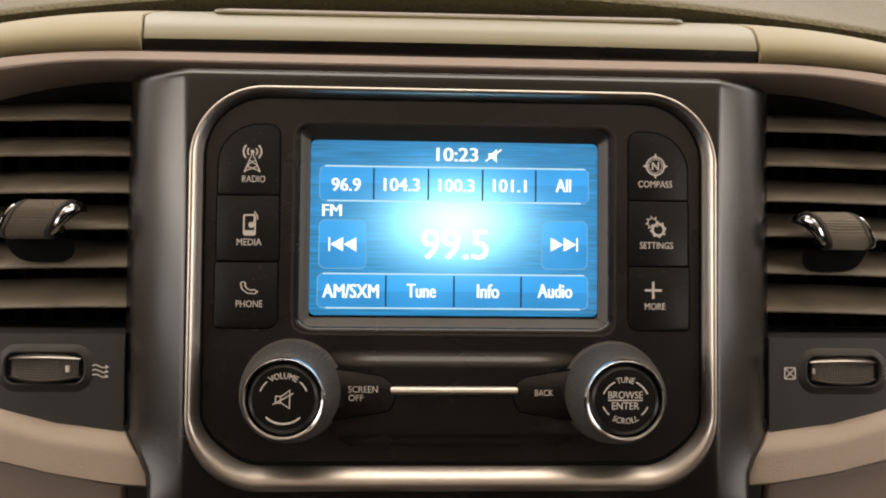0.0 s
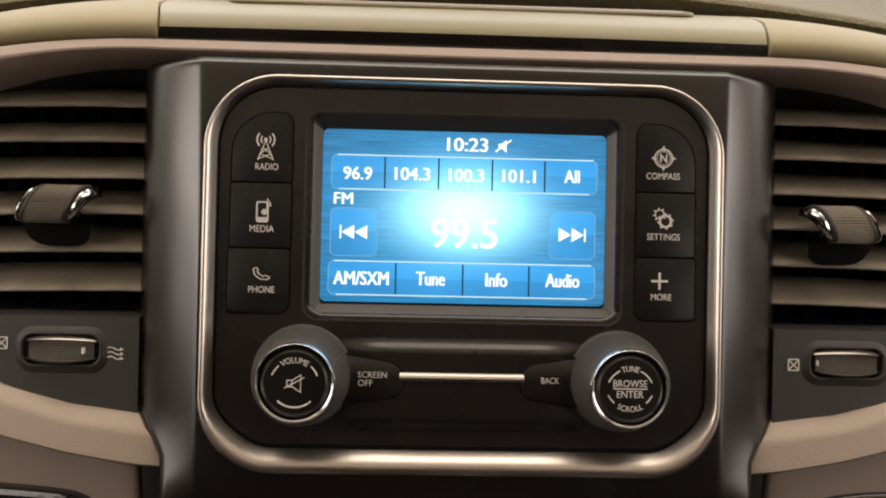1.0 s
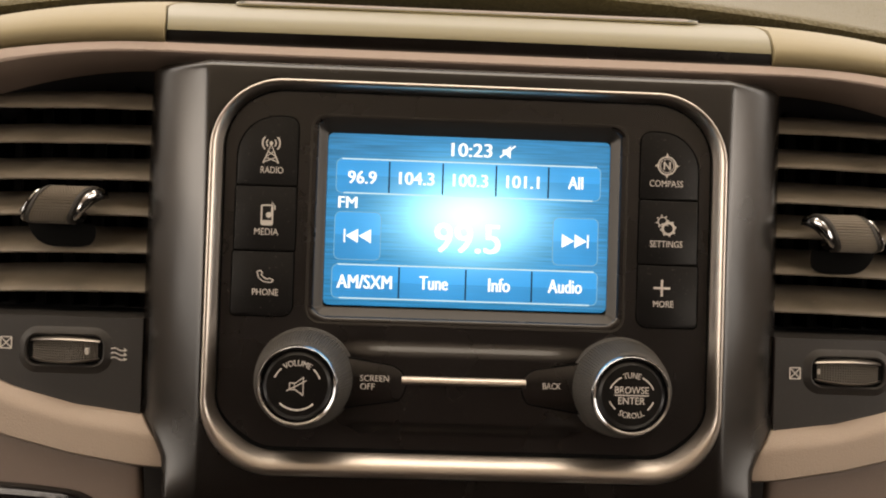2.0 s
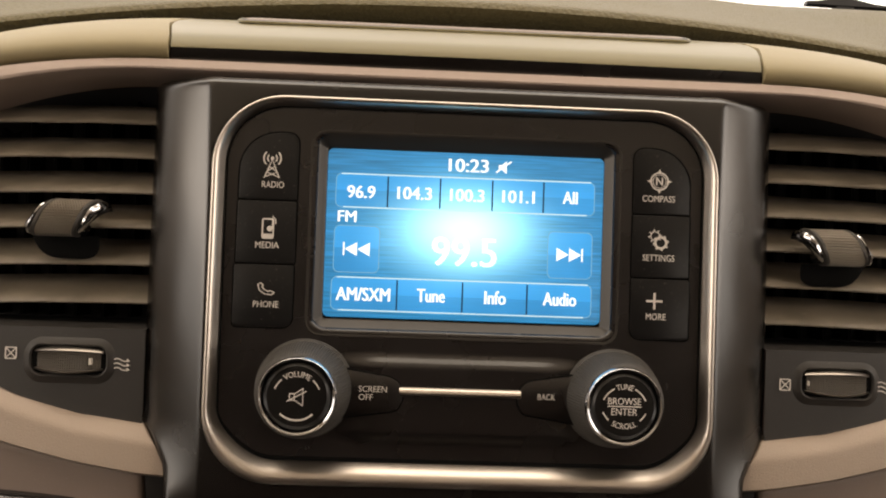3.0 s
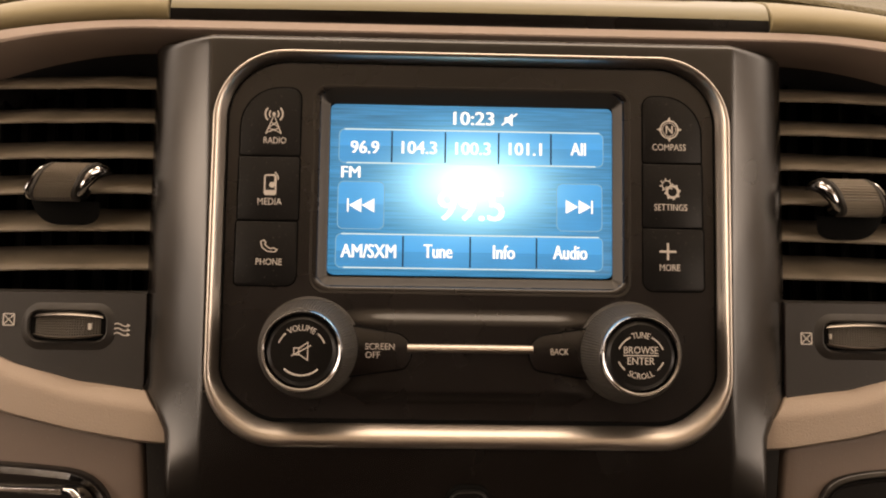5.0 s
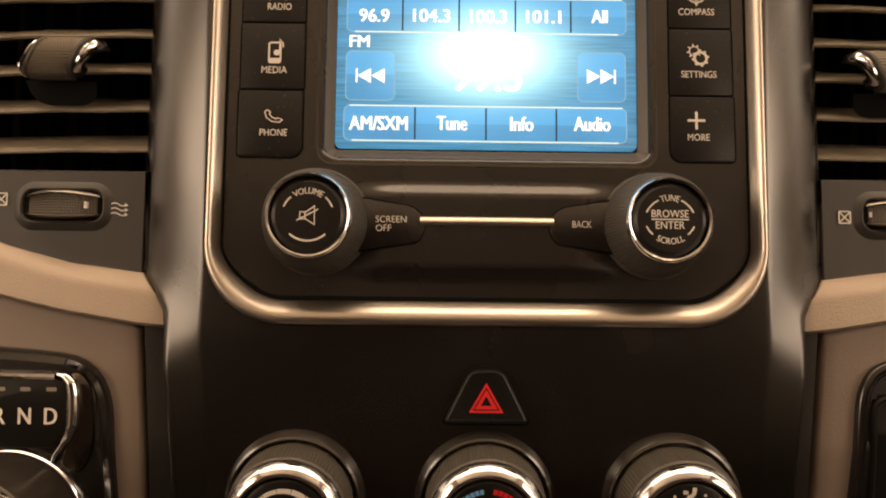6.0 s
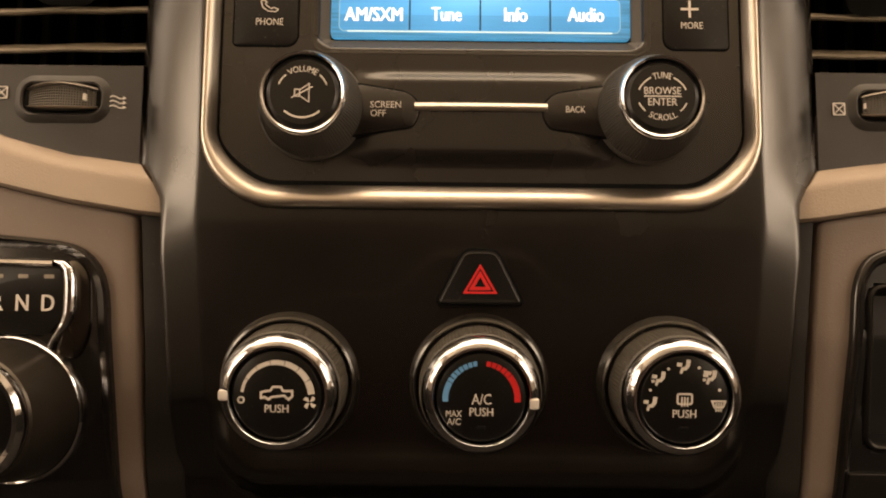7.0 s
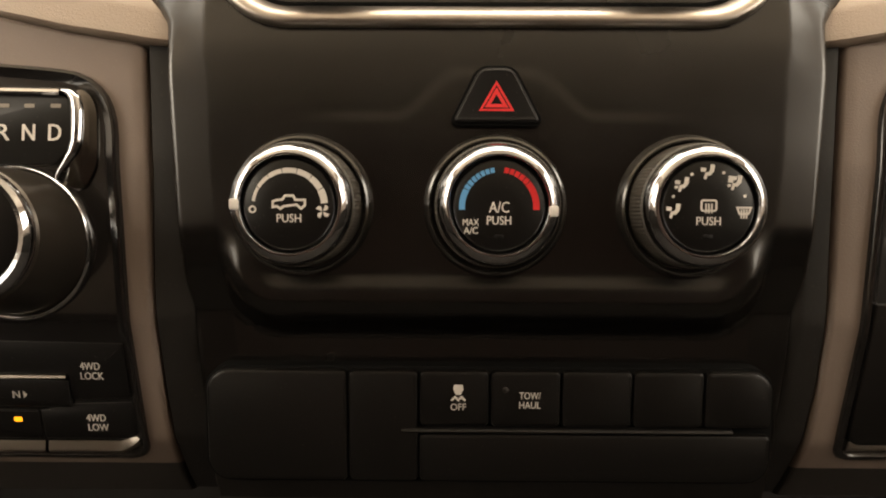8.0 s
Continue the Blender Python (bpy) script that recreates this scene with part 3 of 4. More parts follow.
# ---- air vents ----
def thumb_wheel(side, parent):
    cx, cz = side * 155.5, -54.6
    pocket = part("wheel_pocket", frame_ring(((-3.4, 12.8), (-2.2, 12.0), (-1.0, 11.3), (0.0, 10.9), (0.6, 11.2), (0.9, 12.2), (1.2, 20)), rounded(cx - 15.4, cx + 15.4, cz - 6.4, cz + 6.4, 4.8)), DARK, parent)
    part("pocket_floor", slab(rounded(cx - 14.6, cx + 14.6, cz - 5.9, cz + 5.9, 4.5), 11.9, 19), GAP, pocket)
    rows = []
    n = 60
    for i in range(n + 1):
        a = -1 + 2 * i / n
        x, y = cx + 13.3 * a, 7.6 + 4.6 * a * a
        ridge = 0.34 if i % 2 else 0.0
        h = 3.0 + 1.05 * (1 - a * a)
        rows.append([(x, y + 1.6, cz + h + 0.2)] + [(x, y + ridge + (0.26 if k % 2 else 0), cz + h * (1 - k / 8)) for k in range(17)] + [(x, y + 1.6, cz - h - 0.2)])
    wheel = part("thumb_wheel", sheet(rows), WHEEL, parent, "ridged rubber wheel with chrome rims", 20)
    for s, e in ((-1, 0.05), (1, 0.5)):
        rows = []
        for i in range(31):
            a = -1 + i / 15
            x, y = cx + 13.5 * a, 7.1 + 4.6 * a * a
            h = 3.0 + 1.05 * (1 - a * a)
            rows.append([(x, y + 2.4, cz + s * h), (x, y + 0.1, cz + s * (h + 0.02)), (x, y - 0.45, cz + s * (h + 0.3)), (x, y - 0.1, cz + s * (h + 0.55 + e * 0.4)), (x, y + 0.5, cz + s * (h + 0.8 + e * 0.8)), (x, y + 1.4, cz + s * (h + 0.9 + e)), (x, y + 3.4, cz + s * (h + 1.0 + e))])
        part("wheel_rim", sheet(rows), DULL, wheel, "chrome rim")
    mark = box(cx + 8.9, cx + 9.9, 8.9, 12.0, cz - 1.2, cz + 1.2) if side < 0 else box(cx - 12.4, cx - 11.8, 10.7, 12.9, cz - 1.0, cz + 1.0)
    part("wheel_mark", mark, INK, wheel)
    # open and closed signs printed beside the wheel
    wx, bx = (cx + 20.8, cx - 23.0) if side < 0 else (cx + 20.4, cx - 21.4)
    bm = bmesh.new()
    for k in (-1, 0, 1):
        pts = [(wx - 3.1 + 5.4 * i / 12, cz - 0.9 + 1.8 * k - 0.4 * i / 12 + 0.42 * math.sin(i / 12 * 2 * math.pi)) for i in range(13)]
        stroke(pts, 0.42, 11.9, bm)
        tip = pts[-1]
        print_on([(tip[0] - 0.4, tip[1] + 0.7), (tip[0] + 0.9, tip[1] - 0.1), (tip[0] - 0.4, tip[1] - 0.7)], 11.9, bm)
    part("open_sign", bm, INK, parent)
    bz = cz + 2.2 if side < 0 else cz - 1.0
    bm = stroke(rounded(bx - 2.1, bx + 2.1, bz - 2.2, bz + 2.2, 0.2, 1), 0.45, 11.9, closed=True)
    stroke([(bx - 2.0, bz - 2.0), (bx + 2.0, bz + 2.0)], 0.4, 11.9, bm)
    stroke([(bx - 2.0, bz + 2.0), (bx + 2.0, bz - 2.0)], 0.4, 11.9, bm)
    part("closed_sign", bm, INK, parent)


def direction_tab(side, parent):
    """The sliding tab on the middle slat: a ribbed curved face between chrome cheeks."""
    cx, cz = (-160.6, 2.4) if side < 0 else (155.0, 1.4)

    def rim_point(a, g):
        s, c = math.sin(a), math.cos(a)
        return -side * 4.2 * s, 17.0 - (9.4 + g) * abs(c) ** 0.72 * (1 if c > 0 else -0.3), cz + (7.6 + g) * abs(s) ** 0.85 * (1 if s > 0 else -1)

    def section(x, grow):
        return [(x + dx, y, z) for dx, y, z in (rim_point(radians(a), grow) for a in range(-96, 97, 4))]

    # even steps along the curve, so that the ribs keep one pitch
    fine = [radians(-96 + 0.5 * i) for i in range(385)]
    length = [0.0]
    for a, b in zip(fine, fine[1:]):
        length.append(length[-1] + math.dist(rim_point(a, 0)[1:], rim_point(b, 0)[1:]))
    steps = [along(list(zip(length, fine)), length[-1] * i / 72) for i in range(73)]

    def ribbed_section(x, grow):
        ring = []
        for i, a in enumerate(steps):
            dx, y, z = rim_point(a, grow - (1.1 if i % 3 == 0 else 0.0))
            ring.append((x + dx, y, z))
        return ring

    face = [ribbed_section(cx - 7.4 + 14.8 * i / 42, -(0.9 if side < 0 and i % 3 == 0 else 0.0)) for i in range(43)]
    tab = part("tab_grip", sheet(face), KNURL, parent, "finely ribbed grey grip", 20)
    for s in (-1, 1):
        border = [section(cx + s * (7.3 + w), g) for w, g in ((0, -0.7), (0.15, 0.1), (0.7, 0.22), (1.4, 0.05), (1.8, -0.7), (1.9, -1.8), (2.5, -1.8))]
        part("tab_border", sheet(border), RUBBER, tab)
        facets = ((0, -1.6), (0.1, -0.7), (1.0, -0.6), (2.1, -1.3), (2.8, -2.4), (3.0, -3.2)) if s * side < 0 else ((0, -1.4), (0.1, -0.6), (0.7, -0.5), (1.5, -1.3), (2.2, -2.8), (2.4, -3.6))
        cheek = [section(cx + s * (9.7 + w), g) for w, g in facets]
        part("tab_cheek", sheet(cheek), CHROME, tab, "chrome cheek")
        tip = [section(cx + s * (9.4 + facets[-1][0] + w), g) for w, g in ((0, -2.9), (0.5, -3.4), (0.7, -4.6))]
        part("tab_end", sheet(tip), CAPS, tab)
    for e in (1, -1):
        edge = [[(cx + u * 7.6 - side * 4.2 * e, 17.0 - d, cz + e * (7.6 - h)) for u in (-1, -0.5, 0, 0.5, 1)] for d, h in ((-4, 0.4), (2, 0.1), (3.4, 0.3), (4.6, 1.0))]
        part("tab_border", sheet(edge), RUBBER, tab)
    # black curved sheet in place of the shadow the tab casts on the slat
    foot = [[(cx + side * (3 - 0.25 * h) + w * u, 21.3 + 0.5 * u * u - 0.9 * (1 - h / 9), cz - 7.0 - h) for u in (-1, -0.75, -0.5, -0.25, 0, 0.25, 0.5, 0.75, 1)] for h, w in ((0, 13.6), (3, 13.2), (5.4, 12.4), (7.2, 11.2), (8.4, 9.6), (9.2, 7.4), (9.6, 4.6))]
    part("tab_shadow", sheet(foot), GAP, tab)


def air_vent(side):
    v = thing("air_vent", (side * 170, 30, 5), "dark slatted air vent with a chrome-sided tab and thumb wheel", "air vent", "dash air vents")
    a, b = sorted((side * 127, side * 240))
    bm = sheet([[(a, 70, 62), (b, 70, 62)], [(a, 70, -42), (b, 70, -42)]])
    sheet([[(a, 24, 62), (b, 24, 62)], [(a, 70, 62), (b, 70, 62)]], bm)
    sheet([[(a, 15, -41.5), (b, 15, -41.5)], [(a, 70, -41.5), (b, 70, -41.5)]], bm)
    part("duct", bm, DEEP, v)
    for k, z in enumerate((43.6, 29.2, 14.4, -0.2, -15.4, -31.2)):
        x0, x1 = side * 128.6, side * 240
        prof = [(47, 10.2), (44, 11.0), (34, 6.6), (25, 1.9), (22.4, 0.5), (22.0, -0.2), (22.6, -0.8), (27, 0.4), (38, 5.6), (47, 9.6)]
        rows = [[(x0 + (x1 - x0) * i / 16, y + 0.5 * math.sin(i * 1.3 + k), z + h - 0.00035 * max(0, abs(x0 + (x1 - x0) * i / 16) - 129) ** 2) for i in range(17)] for y, h in prof]
        part("slat", sheet(rows), VENTS, v, sharp=40)
    for k in range(9):
        x = side * (136 + 12.0 * k)
        part("vane", box(x - 0.6, x + 0.6, 52, 66, -40, 60), GAP, v)
    direction_tab(side, v)
    # plate under the vent that carries the wheel
    low = ((126, -80.4), (151, -76.4), (176, -69), (200, -58), (240, -35))
    rows = []
    for s in [i / 10 for i in range(11)]:
        rows.append([(side * x, 12.2 + 0.4 * s, -41.6 + (along(low, x) + 41.6) * s) for x in [126 + 114 * i / 30 for i in range(31)]])
    rows.insert(0, [(p[0], 14.2, -41.0) for p in rows[0]])
    rows.insert(0, [(p[0], 26, -40.4) for p in rows[0]])
    plate = part("wheel_plate", sheet(rows), DARK, v, "charcoal plate", 40)
    thumb_wheel(side, v)
    return v


air_vent(-1)
air_vent(1)

# ---- radio ----
radio = thing("radio", (0, 0, 0), "black car radio with lit blue touchscreen in a satin chrome bezel", "car radio")
BEZEL = ((-0.7, 0.5), (-0.6, -4.4), (-0.2, -5.3), (0.4, -5.6), (1.0, -5.45), (1.7, -4.7), (2.4, -3.4), (3.0, -1.7), (3.6, 0.4), (3.8, 3))
BEZEL_GAP = ((2.8, 0.6), (3.3, -0.12), (4.2, -0.12), (4.5, 0.6))


def bezel_rings(profile):
    """Frame round the radio: a rounded lip with a steep inner wall, which opens to a broad slope along the bottom."""
    outline, rings = rounded(-97.4, 97.4, -95.8, 51.0, 27, 16), []
    for d, y in profile:
        top, side, low, ring = inset(outline, d * 0.82), inset(outline, d * 1.08), inset(outline, d * 2.05), []
        for p, q, r, o in zip(top, side, low, outline):
            u, w = smooth(20, 46, o[1]), smooth(-68, -92, o[1])
            ring.append((q[0] + (p[0] - q[0]) * u + (r[0] - q[0]) * w, y, q[1] + (p[1] - q[1]) * u + (r[1] - q[1]) * w))
        rings.append(ring)
    return rings


part("bezel_gap", loft(bezel_rings(BEZEL_GAP), front=False), GAP, radio)
part("bezel", loft(bezel_rings(BEZEL), front=False), SATIN, radio, "satin chrome frame round the radio", 50)


def plate_depth(x, z):
    y = 9 * smooth(1, -1, box_distance(x, z, -57.5, 57.5, -37, 37, 4))
    ridge = smooth(-82, -76, z) * smooth(-46.5, -51.5, z) * smooth(52, 30, abs(x))
    return y - 2.6 * ridge


rows = [[(x, plate_depth(x, z), z) for x in [-96 + 192 * i / 128 for i in range(129)]] for z in [49.5 - 144 * j / 144 for j in range(145)]]
part("faceplate", sheet(rows), PLATE, radio, sharp=70)
part("screen_surround", loft([at_depth(rounded(-60.8 + d, 60.8 - d, -40.4 + d * 1.06, 39.2 - d, max(0.7, 5.6 - 0.8 * d)), y) for d, y in ((-0.6, 0.3), (-0.2, -0.12), (0.4, -0.16), (1.2, 0.3), (3.2, 1.9), (5.0, 3.6), (5.8, 4.4), (6.2, 4.5), (6.3, 6.5))], front=False), SURROUND, radio, "sloped dark pewter surround")
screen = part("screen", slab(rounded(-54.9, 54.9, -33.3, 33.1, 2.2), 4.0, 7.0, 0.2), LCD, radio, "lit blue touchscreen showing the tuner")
part("screen_edge", frame_ring(((-1.2, 4.6), (-0.2, 4.3), (0.0, 4.9)), rounded(-55.1, 55.1, -33.5, 33.3, 2.4)), GAP, radio)


def on_screen(px, py):
    """Tuner layout, from its own drawing units to millimetres."""
    return (px - 804.5) / 4.605, -(py - 403.5 - 0.0185 * (px - 804.5)) / 4.63


def ui_text(text, px, py, high, wide=None, bold=0.035):
    x, z = on_screen(px, py)
    part("screen_text", lettering(text, x, z, 3.72, high, wide, bold), LCD_TEXT, screen)


def ui_key(x0, x1, y0, y1, look_of, cuts=(), lines=True):
    (ax, az), (bx, bz) = on_screen(x0, y1 + 0.0185 * (x0 - 804.5)), on_screen(x1, y0 + 0.0185 * (x1 - 804.5))
    outline = rounded(ax, bx, az, bz, 2.2, 6)
    part("screen_key", print_on(outline, 3.95), LCD_KEY[look_of], screen)
    part("key_edge", stroke(outline, 0.28, 3.86, closed=True), LCD_DIM, screen)
    if lines:
        bm = stroke([(ax + 2, bz), (bx - 1.5, bz)], 0.52, 3.80)
        stroke([(ax + 3, az), (bx - 3, az)], 0.52, 3.80, bm)
        part("key_line", bm, LCD_LINE, screen)
    for c in cuts:
        x = on_screen(c, 400)[0]
        part("key_divider", stroke([(x, az + 0.5), (x, bz - 0.6)], 0.62, 3.80), LCD_GAP, screen)


ui_key(568, 1041, 296, 357, 0, (662, 757.5, 853, 947))
ui_key(566, 1040, 485, 545, 1, (685, 804, 922))
ui_key(568, 650, 391, 476, 2, lines=False)
ui_key(958, 1039, 389, 474, 2, lines=False)
ui_text("10:23", 808, 273, 5.2, 15.6)
for text, px, py, wide in (("96.9", 614, 325, 10.8), ("104.3", 711, 326, 13.4), ("100.3", 807, 328, 13.4), ("101.1", 901, 329, 12.6), ("All", 996, 329, 5.7)):
    ui_text(text, px, py, 4.9, wide)
ui_text("FM", 590, 370, 4.4, 7.1)
ui_text("99.5", 805, 432, 11.4, 25.3, 0.028)
for text, px, py, wide in (("AM/SXM", 624, 512, 21.0), ("Tune", 747, 513, 10.8), ("Info", 864, 515, 8.2), ("Audio", 982, 516, 13.0)):
    ui_text(text, px, py, 5.2, wide)
bm = bmesh.new()
x, z = on_screen(609, 430)
for k in (0, 1):
    print_on([(x - 4.6 + 5.0 * k, z), (x + 0.2 + 5.0 * k, z + 2.7), (x + 0.2 + 5.0 * k, z - 2.7)], 3.78, bm)
stroke([(x - 5.0, z - 2.6), (x - 5.0, z + 2.6)], 0.6, 3.78, bm)
part("seek_back_sign", bm, LCD_TEXT, screen)
bm = bmesh.new()
x, z = on_screen(998, 434)
for k in (0, 1):
    print_on([(x + 4.6 - 5.0 * k, z), (x - 0.2 - 5.0 * k, z - 2.7), (x - 0.2 - 5.0 * k, z + 2.7)], 3.78, bm)
stroke([(x + 5.0, z - 2.6), (x + 5.0, z + 2.6)], 0.6, 3.78, bm)
part("seek_forward_sign", bm, LCD_TEXT, screen)
x, z = on_screen(872, 275)
bm = print_on([(x - 1.9, z - 1.0), (x - 1.9, z + 0.9), (x - 0.6, z + 0.9), (x + 1.2, z + 2.5), (x + 1.2, z - 2.6), (x - 0.6, z - 1.0)], 3.78)
stroke([(x - 3.0, z - 2.2), (x + 3.0, z + 2.4)], 0.6, 3.74, bm)
part("mute_sign", bm, LCD_TEXT, screen)


# keys either side of the screen
def radio_key(name, outline, sign, word, wx, wz, wide):
    key = part(name, slab(outline, -0.45, 1.0, 0.22), BUTTON, radio)
    part("key_gap", slab(inset(outline, -0.6), -0.14, 0.6, 0.05), GAP, key)
    part("key_sign", sign, INK, key)
    part("key_word", lettering(word, wx, wz, -0.45, 2.5, wide * 0.89, 0.006), INK, key)


def sign_tower(cx, cz, y):
    bm = stroke([(cx - 2.9, cz - 4.8), (cx, cz + 2.5), (cx + 2.9, cz - 4.8)], 0.5, y)
    stroke([(cx - 2.0, cz - 2.5), (cx + 2.6, cz - 4.3)], 0.36, y, bm)
    stroke([(cx + 2.0, cz - 2.5), (cx - 2.6, cz - 4.3)], 0.36, y, bm)
    stroke([(cx - 1.1, cz - 0.3), (cx + 1.7, cz - 2.1)], 0.36, y, bm)
    stroke([(cx + 1.1, cz - 0.3), (cx - 1.7, cz - 2.1)], 0.36, y, bm)
    print_on(disc(cx, cz + 2.9, 0.7, 12), y, bm)
    for r, w in ((1.8, 0.5), (3.3, 0.6)):
        stroke(arc(cx, cz + 2.9, r, 135, 225, 8), w, y, bm)
        stroke(arc(cx, cz + 2.9, r, -45, 45, 8), w, y, bm)
    return bm


def sign_media(cx, cz, y):
    bm = stroke(rounded(cx - 2.6, cx + 2.0, cz - 4.8, cz + 3.6, 0.7, 3), 0.65, y, closed=True)
    print_on(rounded(cx - 2.5, cx + 1.9, cz - 4.7, cz - 2.9, 0.4, 2), y, bm)
    print_on(disc(cx + 0.5, cz - 0.6, 1.25, 14), y, bm)
    stroke([(cx + 1.5, cz - 0.6), (cx + 1.7, cz + 5.0), (cx + 2.9, cz + 3.2), (cx + 3.0, cz + 1.6)], 0.5, y, bm)
    bmesh.ops.scale(bm, verts=bm.verts, vec=(0.9, 1, 0.88), space=Matrix.Translation((-cx, 0, -cz - 4)))
    return bm


def sign_phone(cx, cz, y):
    bm = stroke([(cx - 3.2, cz + 2.4), (cx - 2.6, cz - 0.4), (cx - 0.6, cz - 2.2), (cx + 2.2, cz - 2.5), (cx + 3.1, cz - 1.4), (cx + 1.5, cz - 0.5), (cx + 0.7, cz - 1.0), (cx - 0.7, cz - 0.1), (cx - 1.6, cz + 1.2), (cx - 1.2, cz + 2.0), (cx - 2.0, cz + 3.1)], 0.42, y, closed=True)
    bmesh.ops.scale(bm, verts=bm.verts, vec=(1, 1, 0.8), space=Matrix.Translation((0, 0, -cz)))
    return bm


def sign_compass(cx, cz, y):
    bm = stroke(disc(cx, cz, 3.4, 28), 0.55, y, closed=True)
    stroke(disc(cx, cz, 2.6, 28), 0.25, y, bm, closed=True)
    for dx, dz in ((1, 0), (-1, 0), (0, 1), (0, -1)):
        tip, base = (cx + dx * 4.9, cz + dz * 4.9), 3.0
        print_on([(cx + dx * base - dz * 0.9, cz + dz * base + dx * 0.9), tip, (cx + dx * base + dz * 0.9, cz + dz * base - dx * 0.9)], y, bm)
    lettering("N", cx, cz, y, 3.1, 2.6, 0.028, bm=bm)
    return bm


def sign_gears(cx, cz, y):
    bm = bmesh.new()
    for gx, gz, r, w in ((cx + 0.9, cz - 0.9, 2.2, 0.9), (cx - 1.4, cz + 1.7, 1.7, 0.35)):
        stroke(disc(gx, gz, r, 24), w, y, bm, closed=True)
        for k in range(8):
            a = radians(45 * k + 10)
            stroke([(gx + (r + 0.1) * math.cos(a), gz + (r + 0.1) * math.sin(a)), (gx + (r + 0.95) * math.cos(a), gz + (r + 0.95) * math.sin(a))], 0.75 if w > 0.5 else 0.45, y, bm)
    return bm


def sign_plus(cx, cz, y):
    bm = stroke([(cx - 3.2, cz), (cx + 3.2, cz)], 0.85, y)
    return stroke([(cx, cz - 3.2), (cx, cz + 3.2)], 0.85, y, bm)


radio_key("radio_button", rounded(-88.3, -65.9, 11.5, 37.6, (0.8, 4, 15, 0.8)), sign_tower(-75.9, 24.6, -0.45), "RADIO", -75.3, 17.3, 9.6)
radio_key("media_button", rounded(-88.5, -65.9, -13.2, 10.9, 0.8), sign_media(-76.3, 0.2, -0.45), "MEDIA", -76.6, -6.2, 10.2)
radio_key("phone_button", rounded(-88.9, -66.1, -37.9, -13.9, (4, 0.8, 0.8, 1.6)), sign_phone(-76.3, -23.4, -0.45), "PHONE", -76.2, -29.1, 11.0)
radio_key("compass_button", rounded(65.9, 88.2, 11.3, 37.0, (0.8, 15, 4, 0.8)), sign_compass(76.0, 24.3, -0.45), "COMPASS", 75.9, 17.4, 14.6)
radio_key("settings_button", rounded(65.9, 88.4, -13.7, 10.7, 0.8), sign_gears(76.2, 1.0, -0.45), "SETTINGS", 76.4, -5.9, 14.2)
radio_key("more_button", rounded(65.9, 88.8, -37.9, -14.3, (1.6, 0.8, 0.8, 4)), sign_plus(75.2, -22.9, -0.45), "MORE", 75.9, -29.0, 8.8)

# screen-off and back keys, and the chrome bar between them
for side, name, words in ((-1, "screen_off_button", (("SCREEN", -33.6, -60.1, 10.8), ("OFF", -36.2, -63.2, 5.4))), (1, "back_button", (("BACK", 33.4, -61.2, 6.8),))):
    outline = softened([(side * 46, -52.4), (side * 25.6, -55.6), (side * 22.0, -59.6), (side * 22.0, -64.0), (side * 24.2, -68.2), (side * 46, -71.4)], (0.5, 3, 2, 2, 2, 0.5), 4)
    key = part(name, slab(outline, -2.95, 1.0, 0.5), PLATE, radio)
    part("key_gap", slab(inset(outline, -0.5), -2.68, 0.6, 0.05), GAP, key)
    for text, x, z, wide in words:
        part("key_word", lettering(text, x, z, -2.95, 2.35, wide, 0.008), INK, key)
rows = []
for i in range(41):
    x = -23.4 + 46.8 * i / 40
    d = 0.0006 * x * x
    rows.append([(x, 0.5, -58.8), (x, -2.6 + d, -58.9), (x, -3.5 + d, -59.3), (x, -4.15 + d, -60.0), (x, -4.4 + d, -60.9), (x, -4.2 + d, -61.6), (x, -3.4 + d, -62.1), (x, 0.5, -62.2)])
bm = loft(rows, front=True, back=True, closed=True)
part("chrome_bar", bm, SATIN, radio, "slim chrome bar", 30)


# rotary knobs
def radio_knob(cx, cz, name):
    knob = part(name, turned([(19.2, 1), (19.0, -1.4), (18.4, -2.4), (17.5, -9.0), (16.4, -13.5), (15.1, -16.4), (14.2, -17.2)], cx, cz, ribs=104, rib_depth=0.26, ribbed=(2, 3, 4, 5), front=False), RUBBER, radio, "ribbed grey rubber rotary knob", 25)
    part("knob_ring", turned([(14.3, -15.5), (14.45, -17.4), (14.2, -18.8), (13.7, -19.4), (13.1, -19.1), (12.8, -18.2), (12.7, -16)], cx, cz, front=False), CHROME, knob, "chrome ring")
    part("knob_cap", turned([(12.8, -16), (12.6, -17.4), (12.0, -18.2), (11.2, -18.5), (10.9, -18.8), (4, -18.9)], cx, cz), CAPS, knob, "black cap with white printing")
    return knob


y = -18.9
vol = radio_knob(-60.0, -61.0, "volume_knob")
cx, cz = -60.0, -61.0
part("knob_word", lettering("VOLUME", cx, cz - 0.6, y, 2.1, 10.2, 0.012, bend=(8.6, True)), INK, vol)
part("knob_arc", stroke(arc(cx, cz - 0.6, 8.6, 131, 158, 5), 0.5, y), INK, vol)
part("knob_arc", stroke(arc(cx, cz - 0.6, 8.6, 22, 49, 5), 0.5, y), INK, vol)
part("knob_arc", stroke(arc(cx, cz + 0.2, 8.8, 228, 312, 14), 0.6, y), INK, vol)
bm = stroke([(cx - 2.6, cz - 1.4), (cx - 2.6, cz + 0.9), (cx - 0.9, cz + 0.9), (cx - 0.9, cz - 1.4)], 0.36, y, closed=True)
stroke([(cx - 0.8, cz + 0.8), (cx + 2.2, cz + 2.9), (cx + 2.2, cz - 3.3), (cx - 0.8, cz - 1.3)], 0.36, y, bm)
